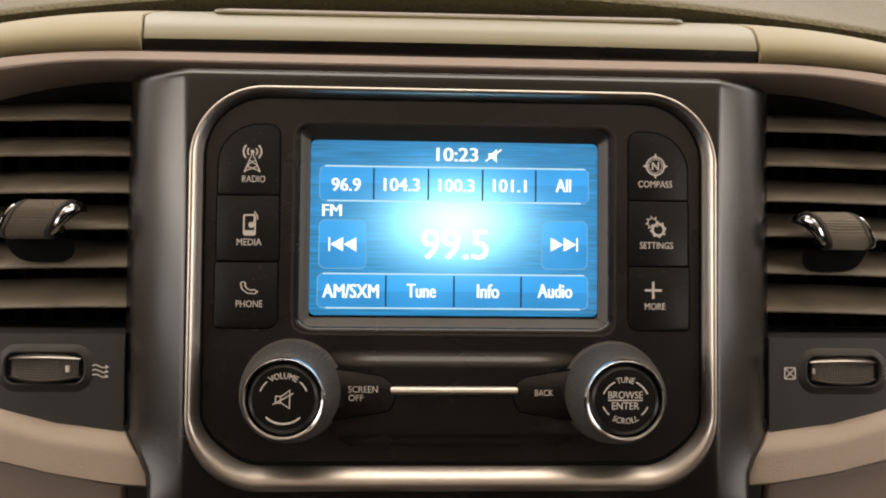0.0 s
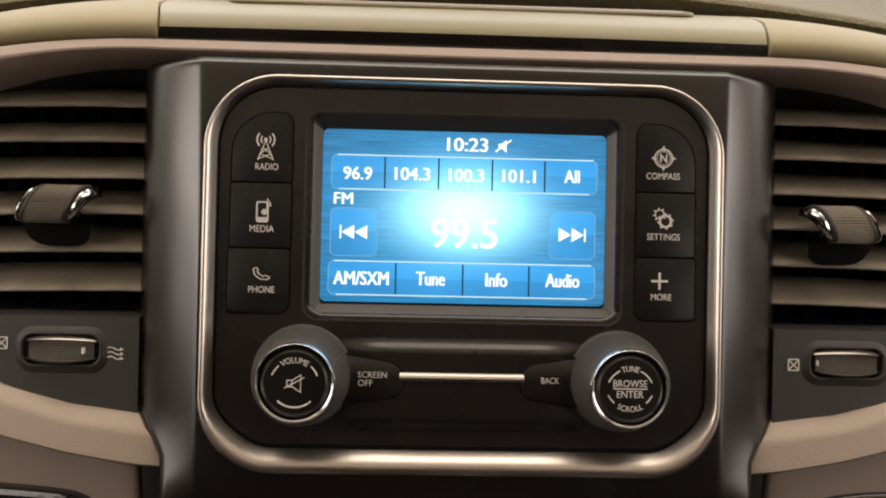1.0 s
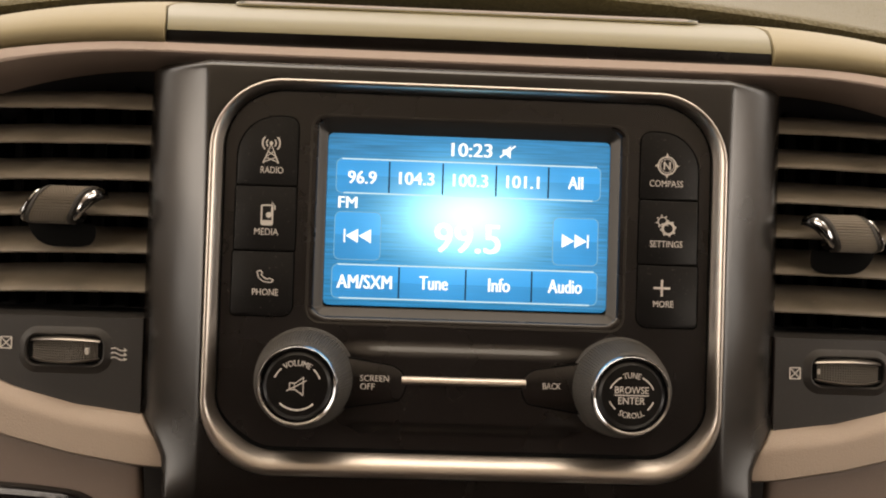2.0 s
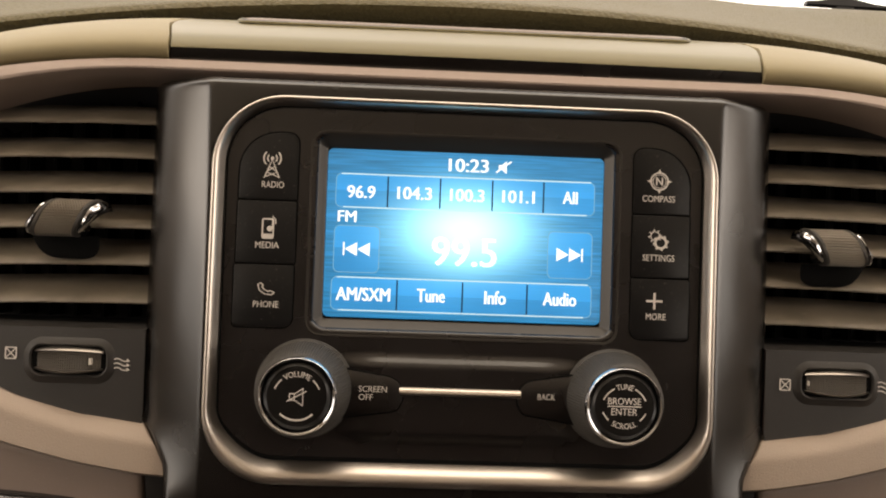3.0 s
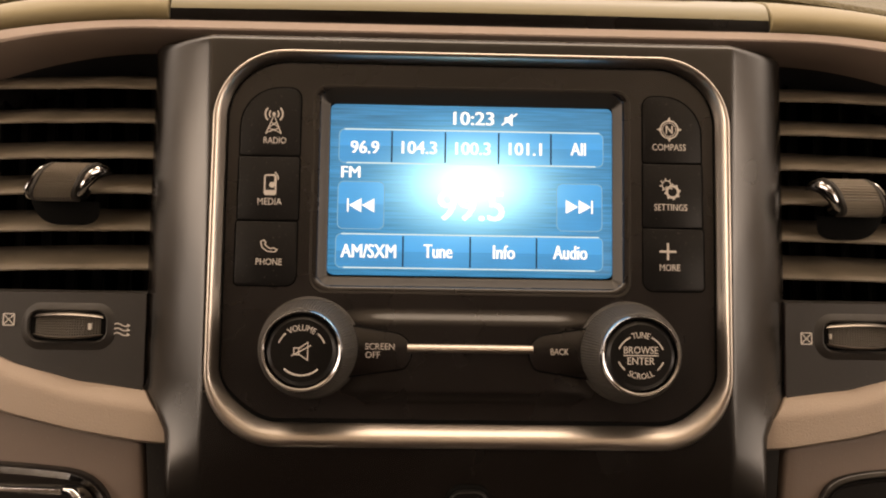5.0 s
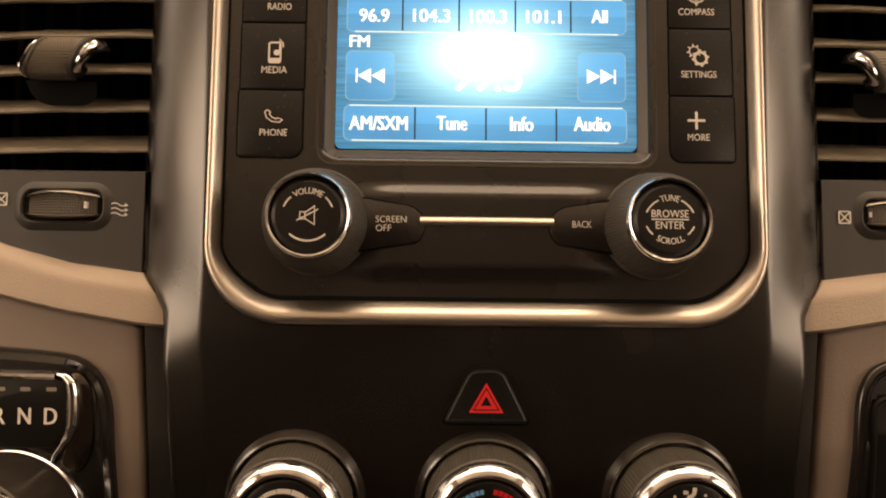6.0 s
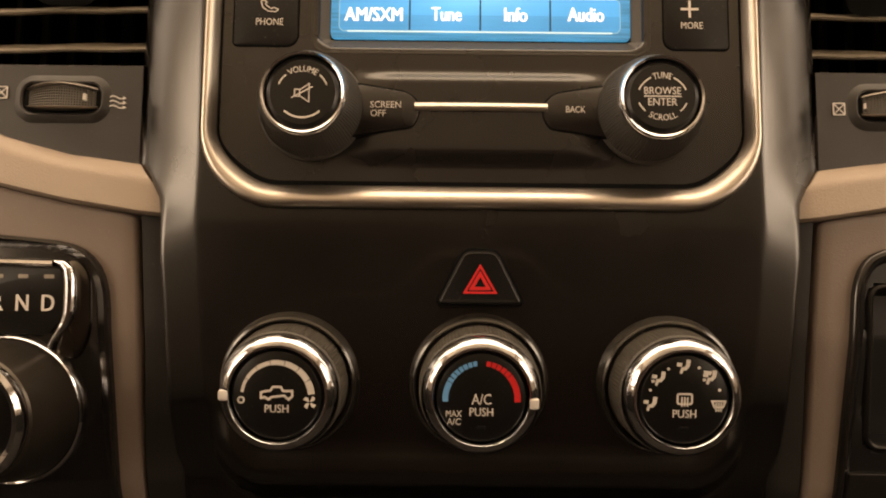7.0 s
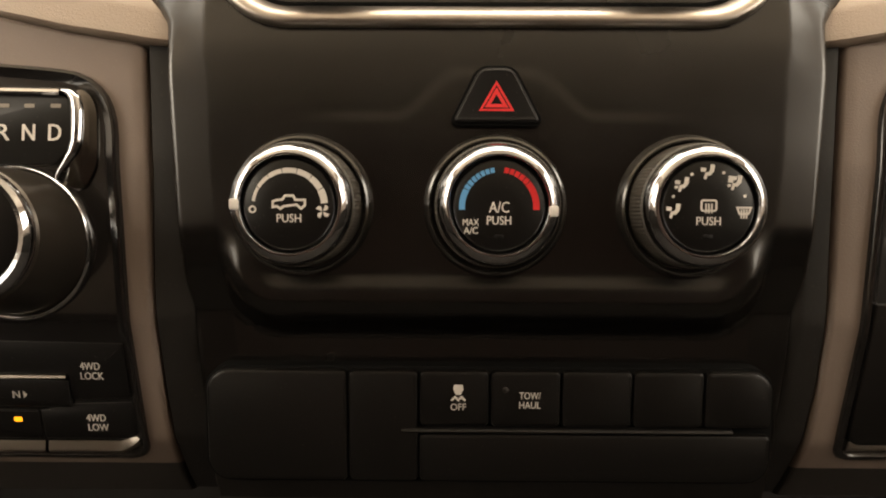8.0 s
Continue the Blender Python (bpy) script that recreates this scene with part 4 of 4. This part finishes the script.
stroke([(cx - 3.6, cz - 1.9), (cx + 3.4, cz + 1.9)], 0.4, y, bm)
part("mute_sign", bm, INK, vol)
tune = radio_knob(59.4, -61.2, "tune_knob")
cx, cz = 59.4, -61.2
part("knob_word", lettering("TUNE", cx, cz - 1.4, y, 2.1, 6.4, 0.012, bend=(8.6, True)), INK, tune)
part("knob_word", lettering("BROWSE", cx, cz + 1.9, y, 2.5, 12.2, 0.010), INK, tune)
part("knob_word", lettering("ENTER", cx, cz - 1.9, y, 2.5, 9.6, 0.010), INK, tune)
part("knob_word", lettering("SCROLL", cx, cz + 1.6, y, 2.1, 9.0, 0.012, bend=(8.8, False)), INK, tune)
part("knob_line", stroke([(cx - 6.2, cz), (cx + 6.2, cz)], 0.4, y), INK, tune)
for a0, a1 in ((116, 155), (25, 64)):
    part("knob_arc", stroke(arc(cx, cz - 1.4, 8.6, a0, a1, 5), 0.5, y), INK, tune)
for a0, a1 in ((206, 229), (311, 334)):
    part("knob_arc", stroke(arc(cx, cz + 1.6, 8.8, a0, a1, 5), 0.5, y), INK, tune)

# ---- hazard switch ----
hazard = thing("hazard_switch", (0, -1, -121), "black hazard warning switch with a red triangle", "switch", tilt=4)
outline = softened([(-14.8, -130.0), (14.8, -130.0), (5.6, -111.6), (-5.6, -111.6)], (2.4, 2.4, 3.2, 3.2))
part("switch_gap", slab(inset(outline, -1.0), -3.1, 2, 0.2), GAP, hazard)
part("switch_body", loft([at_depth(outline, 1), at_depth(outline, -3.4), at_depth(inset(outline, 0.3), -4.2), at_depth(inset(outline, 1.0), -4.5), at_depth(inset(outline, 1.7), -4.35)]), BUTTON, hazard)
part("outer_triangle", stroke([(-5.3, -125.9), (5.3, -125.9), (0, -116.8)], 0.75, -4.35, closed=True), INK_RED, hazard, "red outline triangle")
part("inner_triangle", stroke([(-2.9, -124.5), (2.9, -124.5), (0, -119.5)], 1.15, -4.35, closed=True), INK_RED, hazard, "red inner triangle")


# ---- climate knobs ----
def climate_knob(cx, label, pointer):
    k = thing("climate_knob", (cx, 2.5, -157.2), label, "rotary knob", "climate control knobs", tilt=9)
    o = ORIGIN[k]

    def ring(profile, **more):
        return turned([(r, y + o.y) for r, y in profile], o.x, o.z, **more)

    part("collar", turned([(r, y + o.y) for r, y in ((24.4, 1.5), (23.8, -1.2), (23.1, -2.8), (22.4, -3.2), (21.8, -2.8), (21.3, -1.4), (21.2, 3))], o.x, o.z - 0.3, front=False), COLLAR, k, "raised dark collar")
    part("grip", ring([(20.9, 3), (20.7, -2), (20.5, -9), (20.0, -14.4), (18.8, -15.6)], ribs=100, rib_depth=0.2, ribbed=(1, 2, 3), front=False), GRIP, k, "ribbed grey rubber grip", 25)
    part("chrome_ring", ring([(18.8, -14.2), (19.4, -15.0), (19.5, -16.0), (19.2, -17.4), (18.4, -18.9), (17.3, -20.1), (16.3, -20.7), (15.6, -20.7), (15.2, -20.2), (15.0, -19.2), (14.95, -16.5)], front=False, n=96), CHROME, k, "wide polished chrome ring")
    part("cap", ring([(15.0, -16.5), (14.8, -18.2), (14.3, -19.2), (13.6, -19.6), (5, -19.7)]), CAPS, k, "black printed cap")
    if pointer is None:
        return k, o.x, o.z, o.y - 19.7
    a = radians(pointer)
    px, pz = o.x + 17.0 * math.cos(a), o.z + 17.0 * math.sin(a)
    part("pointer", slab(rounded(px - 1.5, px + 1.5, pz - 1.7, pz + 1.7, 0.7, 3), o.y - 21.0, o.y - 17, 0.4), INK, k, "white pointer mark")
    return k, o.x, o.z, o.y - 19.7


def segments(cx, cz, r, a0, a1, count, w0, w1, y, fill=0.9, bm=None):
    bm = bm or bmesh.new()
    for i in range(count):
        s = a0 + (a1 - a0) * i / count
        e = s + (a1 - a0) / count * fill
        w = w0 + (w1 - w0) * i / max(1, count - 1)
        stroke(arc(cx, cz, r, s, e, 4), w, y, bm)
    return bm


fan, cx, cz, y = climate_knob(-65.6, "chrome-ringed fan speed knob with white printed arc", 180)
for i in range(7):
    part("speed_segment", segments(cx, cz - 0.6, 11.2, 172 - 24 * i, 148 - 24 * i, 1, 1.0 + 0.2 * i, 1.2 + 0.2 * i, y, 0.955), INK, fan)
part("off_sign", stroke(disc(cx - 11.4, cz - 1.6, 0.95, 14), 0.5, y, closed=True), INK, fan)
bm = bmesh.new()
for k in range(4):
    a = radians(90 * k + 50)
    blade = [(cx + 10.6 + d * math.cos(a + t), cz - 2.2 + d * math.sin(a + t)) for d, t in ((0.35, -0.4), (1.5, -0.55), (2.25, -0.2), (2.3, 0.35), (1.5, 0.3), (0.4, 0.5))]
    print_on(blade, y, bm)
part("fan_sign", bm, INK, fan)
body = [(-5.0, -1.2), (-5.0, 0.6), (-3.6, 1.0), (-2.0, 1.2), (-1.2, 2.4), (1.4, 2.4), (2.0, 1.1), (5.0, 1.1), (5.0, -0.6), (3.8, -1.6), (2.4, -0.4), (-1.6, -0.9), (-2.6, -1.7), (-3.8, -0.9)]
part("recirculation_sign", stroke([(cx + x, cz + 0.3 + z) for x, z in body], 0.75, y, closed=True), INK, fan)
part("push_word", lettering("PUSH", cx, cz - 4.3, y, 2.6, 7.6, 0.014), INK, fan)

temp, cx, cz, y = climate_knob(0.0, "chrome-ringed temperature knob with blue and red arc", -6)
part("cold_arc", segments(cx, cz - 0.6, 11.6, 184, 152, 1, 1.9, 1.9, y, 1.0), INK_BLUE, temp, "blue arc")
for i in range(7):
    part("cold_bar", segments(cx, cz - 0.6, 11.6, 151 - 7.86 * i, 143.14 - 7.86 * i, 1, 1.9 - 0.06 * i, 1.9, y, 0.8), INK_BLUE, temp, "blue bar")
part("hot_arc", segments(cx, cz - 0.6, 11.6, -4, 40, 1, 2.0, 2.0, y, 1.0), INK_RED, temp, "red arc")
for i in range(5):
    part("hot_bar", segments(cx, cz - 0.6, 11.6, 41 + 8.6 * i, 49.6 + 8.6 * i, 1, 1.9 - 0.06 * i, 1.9, y, 0.82), INK_RED, temp, "red bar")
part("knob_word", lettering("A/C", cx, cz - 0.6, y, 3.4, 6.3, 0.012), INK, temp)
part("knob_word", lettering("PUSH", cx, cz - 4.7, y, 2.7, 7.5, 0.014), INK, temp)
part("knob_word", lettering("MAX", cx - 8.8, cz - 5.3, y, 2.1, 5.0, 0.010), INK, temp)
part("knob_word", lettering("A/C", cx - 8.8, cz - 7.9, y, 2.1, 4.4, 0.010), INK, temp)

part("indicator", slab(rounded(cx - 1.5, cx + 1.5, cz - 10.6, cz - 9.2, 0.3, 2), y - 0.08, y + 0.5, 0.05), BUTTON, temp)

mode, cx, cz, y = climate_knob(65.0, "chrome-ringed air direction knob with white signs", None)
for k, a in enumerate((186, 140, 93, 44, 352)):
    gx, gz = cx + 11.0 * math.cos(radians(a)), cz - 0.4 + 11.0 * math.sin(radians(a))
    if k < 4:
        bm = stroke([(gx + 1.5, gz + 2.3), (gx + 1.3, gz + 0.4), (gx + 0.5, gz - 0.6), (gx - 0.4, gz - 0.6), (gx - 0.9, gz - 2.2)], 1.4, y, taper=0.8)
        stroke([(gx - 2.2, gz + 0.8), (gx - 0.6, gz + 0.6)], 1.2, y, bm)
        if k in (1, 3):
            stroke([(gx - 2.3, gz - 0.9), (gx - 1.3, gz - 0.7)], 0.9, y, bm)
        if k == 3:
            print_on([(gx - 2.2, gz + 2.2), (gx - 1.6, gz + 0.8), (gx + 0.3, gz + 0.8), (gx + 0.6, gz + 2.0)], y, bm)
    else:
        bm = stroke([(gx - 2.1, gz + 1.5), (gx + 2.1, gz + 1.5), (gx + 1.4, gz - 0.4), (gx - 1.4, gz - 0.4)], 0.6, y, closed=True)
        for d in (-0.8, 0, 0.8):
            stroke([(gx + d, gz + 1.0), (gx + d, gz - 1.9)], 0.45, y, bm)
    part("air_sign", bm, INK, mode)
for a in (163, 118, 68, 18):
    part("air_dot", print_on(disc(cx + 11.6 * math.cos(radians(a)), cz - 0.4 + 11.6 * math.sin(radians(a)), 0.5, 10), y), INK, mode)
bm = stroke(rounded(cx - 2.3, cx + 2.3, cz - 1.4, cz + 1.8, 0.6, 3), 0.6, y, closed=True)
for d in (-0.9, 0, 0.9):
    stroke([(cx + d, cz + 0.8), (cx + d, cz - 2.2)], 0.5, y, bm)
part("rear_demist_sign", bm, INK, mode)
part("push_word", lettering("PUSH", cx, cz - 4.6, y, 2.6, 7.5, 0.014), INK, mode)

part("indicator", slab(rounded(cx - 1.5, cx + 1.5, cz - 10.2, cz - 8.8, 0.3, 2), y - 0.08, y + 0.5, 0.05), BUTTON, mode)

# ---- switch bank ----
bank = thing("switch_bank", (0, 22, -232), "dark bank of flat push switches below the climate knobs", "switch bank", tilt=13)
whole = rounded(-101, 98, -253.4, -212.6, 8)
part("bank_tray", slab(inset(whole, -0.9), 23.4, 30, 0.3), GAP, bank)


def switch(x0, x1, z0, z1, r=2.2):
    return part("push_switch", slab(rounded(x0 + 0.14, x1 - 0.14, z0 + 0.14, z1 - 0.14, r), 21.0, 27, 1.5), CAPS, bank)


switch(-101, -51, -253.4, -212.6, (2.2, 2.2, 8, 8))
switch(-51, -26, -253.4, -212.6)
for x0, x1 in ((-26, -1), (-1, 24), (24, 49), (49, 74)):
    switch(x0, x1, -233.2, -212.6)
switch(74, 98, -233.2, -212.6, (2.2, 8, 2.2, 2.2))
switch(-26, 98, -253.4, -235.4, (8, 2.2, 2.2, 2.2))
part("bank_rib", loft([[(x, y, z) for y, z in ((23, -233.2), (20.4, -233.6), (19.9, -234.3), (20.4, -235.0), (23, -235.5))] for x in [-32 + 116 * i / 20 for i in range(21)]], front=False, closed=False), BUTTON, bank)
y = 20.95
bm = print_on([(-13.6, -217.6), (-13.9, -219.2), (-13.0, -221.2), (-11.2, -221.2), (-10.3, -219.2), (-10.6, -217.6)], y)
stroke([(-14.6, -223.4), (-13.2, -222.0), (-12.1, -223.2), (-11.0, -222.0), (-9.6, -223.4)], 0.7, y, bm)
part("stability_sign", bm, INK, bank)
part("switch_word", lettering("OFF", -12.1, -225.6, y, 2.5, 5.4, 0.010), INK, bank)
part("switch_word", lettering("TOW/", 13.0, -221.4, y, 2.5, 7.4, 0.010), INK, bank)
part("switch_word", lettering("HAUL", 13.0, -224.8, y, 2.5, 7.4, 0.010), INK, bank)
part("switch_lamp", slab(disc(4.4, -219.4, 1.1, 12), 20.8, 22, 0.2), DARK, bank)

# ---- rotary gear selector ----
gear = thing("gear_selector", (-170, 10, -175), "rotary gear selector in a gloss black bezel with chrome trim", "gear selector")
outline = softened([(-240, -249), (-127.8, -249), (-133.8, -110.5), (-170, -106), (-240, -104)], (2, 9, 22, 30, 2), 7)
outline = densified(outline)


def tilted(bm):
    """Lets a form follow the lower panel, which runs back as it goes down."""
    for v in bm.verts:
        v.co.y += lean(v.co.z)
    return bm


def floor_sheet(side, inner):
    """Face inside a bezel, which runs back with the lower panel."""
    zs = [-110 - 2.0 * i for i in range(69)]
    return sheet([[(side * (240 - (240 - along(inner, z) - 3.2) * (1 - j / 12)), 9.5 + lean(z), z) for j in range(13)] for z in zs])


part("bezel", tilted(loft([at_depth(outline, 14), at_depth(outline, 8.2), at_depth(inset(outline, 0.5), 7.4), at_depth(inset(outline, 1.4), 7.2), at_depth(inset(outline, 3.0), 8.6), at_depth(inset(outline, 4.6), 9.6)], front=False)), GLOSS, gear, "gloss black bezel", 40)
part("bezel_floor", floor_sheet(-1, INNER_L), GLOSS, gear)
window = softened([(-240, -143.4), (-153.8, -143.4), (-146.6, -134.5), (-148.2, -119), (-152, -116.2), (-240, -114.6)], (1, 1.5, 4, 4, 4, 1), 5)
part("gear_window", tilted(slab(inset(window, 1.2), 8.0, 12, 0.5)), CAPS, gear, "gloss black window with white gear letters")
TRIM = ((10, 1.6), (7.6, 1.4), (6.4, 0.5), (6.1, -0.6), (6.7, -1.4), (8.4, -1.8))
part("window_trim", tilted(loft([[(x, y, z - 114.7 - 0.019 * (x + 240)) for y, z in TRIM] for x in [-240 + 87 * i / 20 for i in range(21)]], front=False, closed=False)), CHROME, gear, "polished chrome trim")
swell = softened([(-152.5, -150.6), (-144.0, -151.8), (-138.6, -142), (-139.6, -120), (-145, -113.8), (-151, -116)], (2, 4, 6, 6, 5, 2), 6)
part("bezel_swell", tilted(slab(swell, 7.4, 11, 3.0)), SHOULDER, gear, "dark satin metal shoulder beside the window")
BEAD = ((-152.6, -115.9, 0.8), (-149.8, -116.6, 1.6), (-147.6, -118.8, 2.3), (-146.8, -123, 2.5), (-146.6, -129, 2.5), (-146.8, -134, 2.4), (-148.2, -138, 1.9), (-150.6, -141.6, 1.3), (-152.8, -144.6, 1.0), (-154.0, -147.4, 0.8))
rows = []
for i in range(55):
    s = i / 54 * (len(BEAD) - 1)
    k = min(int(s), len(BEAD) - 2)
    f = s - k
    (x0, z0, w0), (x1, z1, w1) = BEAD[k], BEAD[k + 1]
    before, after = BEAD[max(k - 1, 0)], BEAD[min(k + 2, len(BEAD) - 1)]
    tx = (x1 - before[0]) * (1 - f) + (after[0] - x0) * f
    tz = (z1 - before[1]) * (1 - f) + (after[1] - z0) * f
    size = math.hypot(tx, tz)
    x, z, w = x0 + (x1 - x0) * f, z0 + (z1 - z0) * f, w0 + (w1 - w0) * f
    rows.append([(x + tz / size * w * u, 8.4 - (0.9 + 0.75 * w) * math.sqrt(max(0, 1 - u * u)) + lean(z), z - tx / size * w * u) for u in [math.sin(radians(a)) for a in range(-90, 91, 15)]])
part("trim_end", sheet(rows), CHROME, gear, "broad polished chrome end", 60)
for text, x in (("P", -182.0), ("R", -173.0), ("N", -164.0), ("D", -154.7)):
    part("gear_letter", tilted(lettering(text, x, -130.8, 7.95, 5.8, 4.4, 0.028)), INK, gear)
    part("gear_mark", tilted(print_on(rounded(x - 1.8, x + 1.8, -122.0, -120.6, 0.2, 1), 7.98)), KNURL, gear)
gx, gz = -169.2, -169.6
base = part("dial_base", tilted(turned([(27.6, 14), (27.4, 8.0), (27.0, 7.0), (26.4, 6.4), (25.8, 6.6), (25.4, 9)], gx, gz, n=96, front=False)), CHROME, gear, "thin chrome rim")
part("dial_body", tilted(turned([(25.5, 10), (25.3, 6.4), (24.8, 0), (23.6, -10), (22.4, -17.4), (21.4, -18.6)], gx, gz, n=96, front=False)), DIAL, gear, "smooth dark dial", 25)
part("dial_ring", tilted(turned([(21.6, -17.5), (22.0, -19.4), (21.4, -21.6), (20.0, -22.8), (18.4, -22.4), (17.6, -20.4), (17.4, -17)], gx, gz, n=96, front=False)), CHROME, gear, "polished chrome ring")
part("dial_cap", tilted(turned([(17.6, -16), (17.3, -18.0), (15.8, -19.0), (6, -19.4)], gx, gz)), CAPS, gear)
part("dial_lamp", tilted(slab(disc(-174.4, -193.4, 0.6, 10), 8.6, 10, 0.1)), AMBER, gear)

drive = thing("drive_switches", (-170, 16, -223), "black four-wheel-drive switches with white printing", "switch bank")


def drive_key(points, r=1.0, y=11.6):
    return part("push_switch", tilted(slab(softened(points, r), y - 2.8, 12, 0.7)), BUTTON, drive)


drive_key([(-240, -216.6), (-155, -216.6), (-155, -225.6), (-132.6, -225.0), (-133.2, -204.8), (-240, -203.0)], 0.8, 11.4)
drive_key([(-240, -228.4), (-154.6, -228.4), (-154.6, -218.4), (-240, -216.8)], 0.9, 10.4)
drive_key([(-166.4, -240.6), (-131.8, -240.6), (-131.4, -226.4), (-153, -227.2), (-166.8, -229.8)], (0.6, 5, 2, 1, 0.6), 11.4)
drive_key([(-240, -240.6), (-167.6, -240.6), (-167.8, -229.8), (-240, -228.2)], 0.6, 11.4)
LIP = ((12.0, -239.6), (10.8, -240.2), (8.8, -242.6), (6.5, -245.4), (6.7, -246.4), (10.2, -247.0))
bm = tilted(loft([[(x, y, z) for y, z in LIP] for x in [-240 + 72.4 * i / 10 for i in range(11)]], front=False, closed=False))
part("chrome_lip", bm, DULL, drive, "satin chrome lower lip")
bm = tilted(loft([[(x, y + max(0, x + 137) ** 2 * 0.05, z + max(0, x + 139) ** 1.5 * 0.2) for y, z in LIP] for x in [-166.4 + 35 * i / 14 for i in range(15)]], front=False, closed=False))
part("chrome_lip", bm, DULL, drive, "satin chrome lower lip")
part("chrome_line", tilted(loft([[(x, y, z) for y, z in ((8.6, -216.4), (7.4, -216.7), (7.0, -217.6), (8.2, -218.0))] for x in (-240, -155)], front=False, closed=False)), DULL, drive)
for text, x, z, w in (("4WD", -146.2, -213.2, 7.2), ("LOCK", -145.8, -216.8, 8.4), ("4WD", -146.4, -232.6, 7.2), ("LOW", -145.9, -236.2, 7.6)):
    part("switch_word", tilted(lettering(text, x, z, 8.55, 2.7, w, 0.028)), INK, drive)
bm = lettering("N", -174.2, -223.8, 7.55, 2.6, 2.6, 0.028)
print_on([(-171.6, -222.4), (-170.2, -223.8), (-171.6, -225.2)], 7.55, bm)
part("neutral_sign", tilted(bm), INK, drive)
part("switch_lamp", tilted(slab(rounded(-177.1, -174.1, -234.2, -232.4, 0.4, 2), 8.4, 9.2, 0.1)), AMBER, drive, "lit amber lamp")

# ---- storage bin on the passenger side ----
bin_ = thing("storage_bin", (165, 16, -175), "dark plastic storage bin with a framed opening", "storage bin")
outline = softened([(127.6, -247.5), (240, -247.5), (240, -104), (150, -106), (135.6, -114)], (9, 2, 2, 24, 14), 7)
outline = densified(outline)
part("bin_frame", tilted(loft([at_depth(outline, 14), at_depth(outline, 8.4), at_depth(inset(outline, 0.6), 7.6), at_depth(inset(outline, 2.0), 7.2), at_depth(inset(outline, 3.4), 8.8), at_depth(inset(outline, 5.0), 9.6), at_depth(inset(outline, 6.0), 9.8)], front=False)), GLOSS, bin_, "gloss black frame", 40)
rows = []
for i in range(92):
    z = -110 - 1.5 * i
    x0 = along(INNER_R, z) + 3.2
    xs = [x0 + (240 - x0) * j / 60 for j in range(61)]
    rows.append([(x, 9.5 + lean(z) + 32 * smooth(1, -1, box_distance(x, z, 141.5, 250, -180, -122, 5)), z) for x in xs])
part("bin_face", sheet(rows), CAPS, bin_, "dark face with an open pocket", 40)
hole = densified(rounded(141.5, 240, -180, -122, 5))
part("bin_rim", tilted(frame_ring(((-1.6, 10.4), (-1.0, 8.8), (0, 8.4), (0.8, 9.0), (1.4, 11)), hole)), CAPS, bin_)
part("bin_lid", tilted(slab(softened([(131.8, -241), (240, -241), (240, -189), (134.8, -189)], (6, 1, 1, 1)), 7.6, 12, 0.8)), CAPS, bin_, "black lid")
part("lid_lip", tilted(loft([[(x, y, z) for y, z in ((12, -239.4), (8.8, -239.8), (8.0, -241.6), (8.8, -243.6), (12, -244.2))] for x in [133 + 107 * i / 12 for i in range(13)]], front=True, back=True, closed=True)), SATIN, bin_, "satin chrome lip")

# ---- wiper at the foot of the windscreen ----
cowl = thing("windscreen_cowl", (0, 470, 240), "black cowl panel at the foot of the windscreen", "cowl", kind="structure")
part("cowl_skin", sheet([[(-700, 400, 225), (700, 400, 225)], [(-700, 440, 238), (700, 440, 238)], [(-700, 540, 240), (700, 540, 240)]]), CAPS, cowl)
wiper = thing("windscreen_wiper", (400, 432, 262), "black windscreen wiper arm beyond the dash", "wiper")
rows = []
for i in range(25):
    x = 354 + 11 * i
    h = 6.0 * math.exp(-((x - 392) / 22.0) ** 2)
    z = 262.5 - 0.018 * (x - 340)
    rows.append([(x, 430, z - 3), (x, 427, z - 1), (x, 427, z + 1.2 + h), (x, 432, z + 2.2 + h), (x, 436, z - 1)])
part("wiper_foot", box(384, 402, 428, 436, 236, 264), CAPS, wiper)
part("wiper_arm", loft(rows, front=True, back=True), CAPS, wiper)

# ---- dust along the lower lip of the radio frame and on the vent slats ----
random.seed(5)
dust = thing("dust_grains", (0, 0, -90), "pale dust grains along the lower lip of the radio frame", "dust", kind="stuff")
bm = bmesh.new()
for i in range(90):
    x = random.gauss(52, 18) if i % 3 else random.uniform(-78, 82)
    if abs(x) > 82:
        continue
    r = random.uniform(0.06, 0.20)
    d = random.random() ** 2 * 2.2
    bmesh.ops.create_icosphere(bm, subdivisions=1, radius=r, matrix=Matrix.Translation((x, -0.35 - 1.1 * d, -89.1 - d * 0.9)) @ Matrix.Diagonal((random.uniform(0.7, 1.8), 1, 1, 1)))
part("grains", bm, INK, dust)
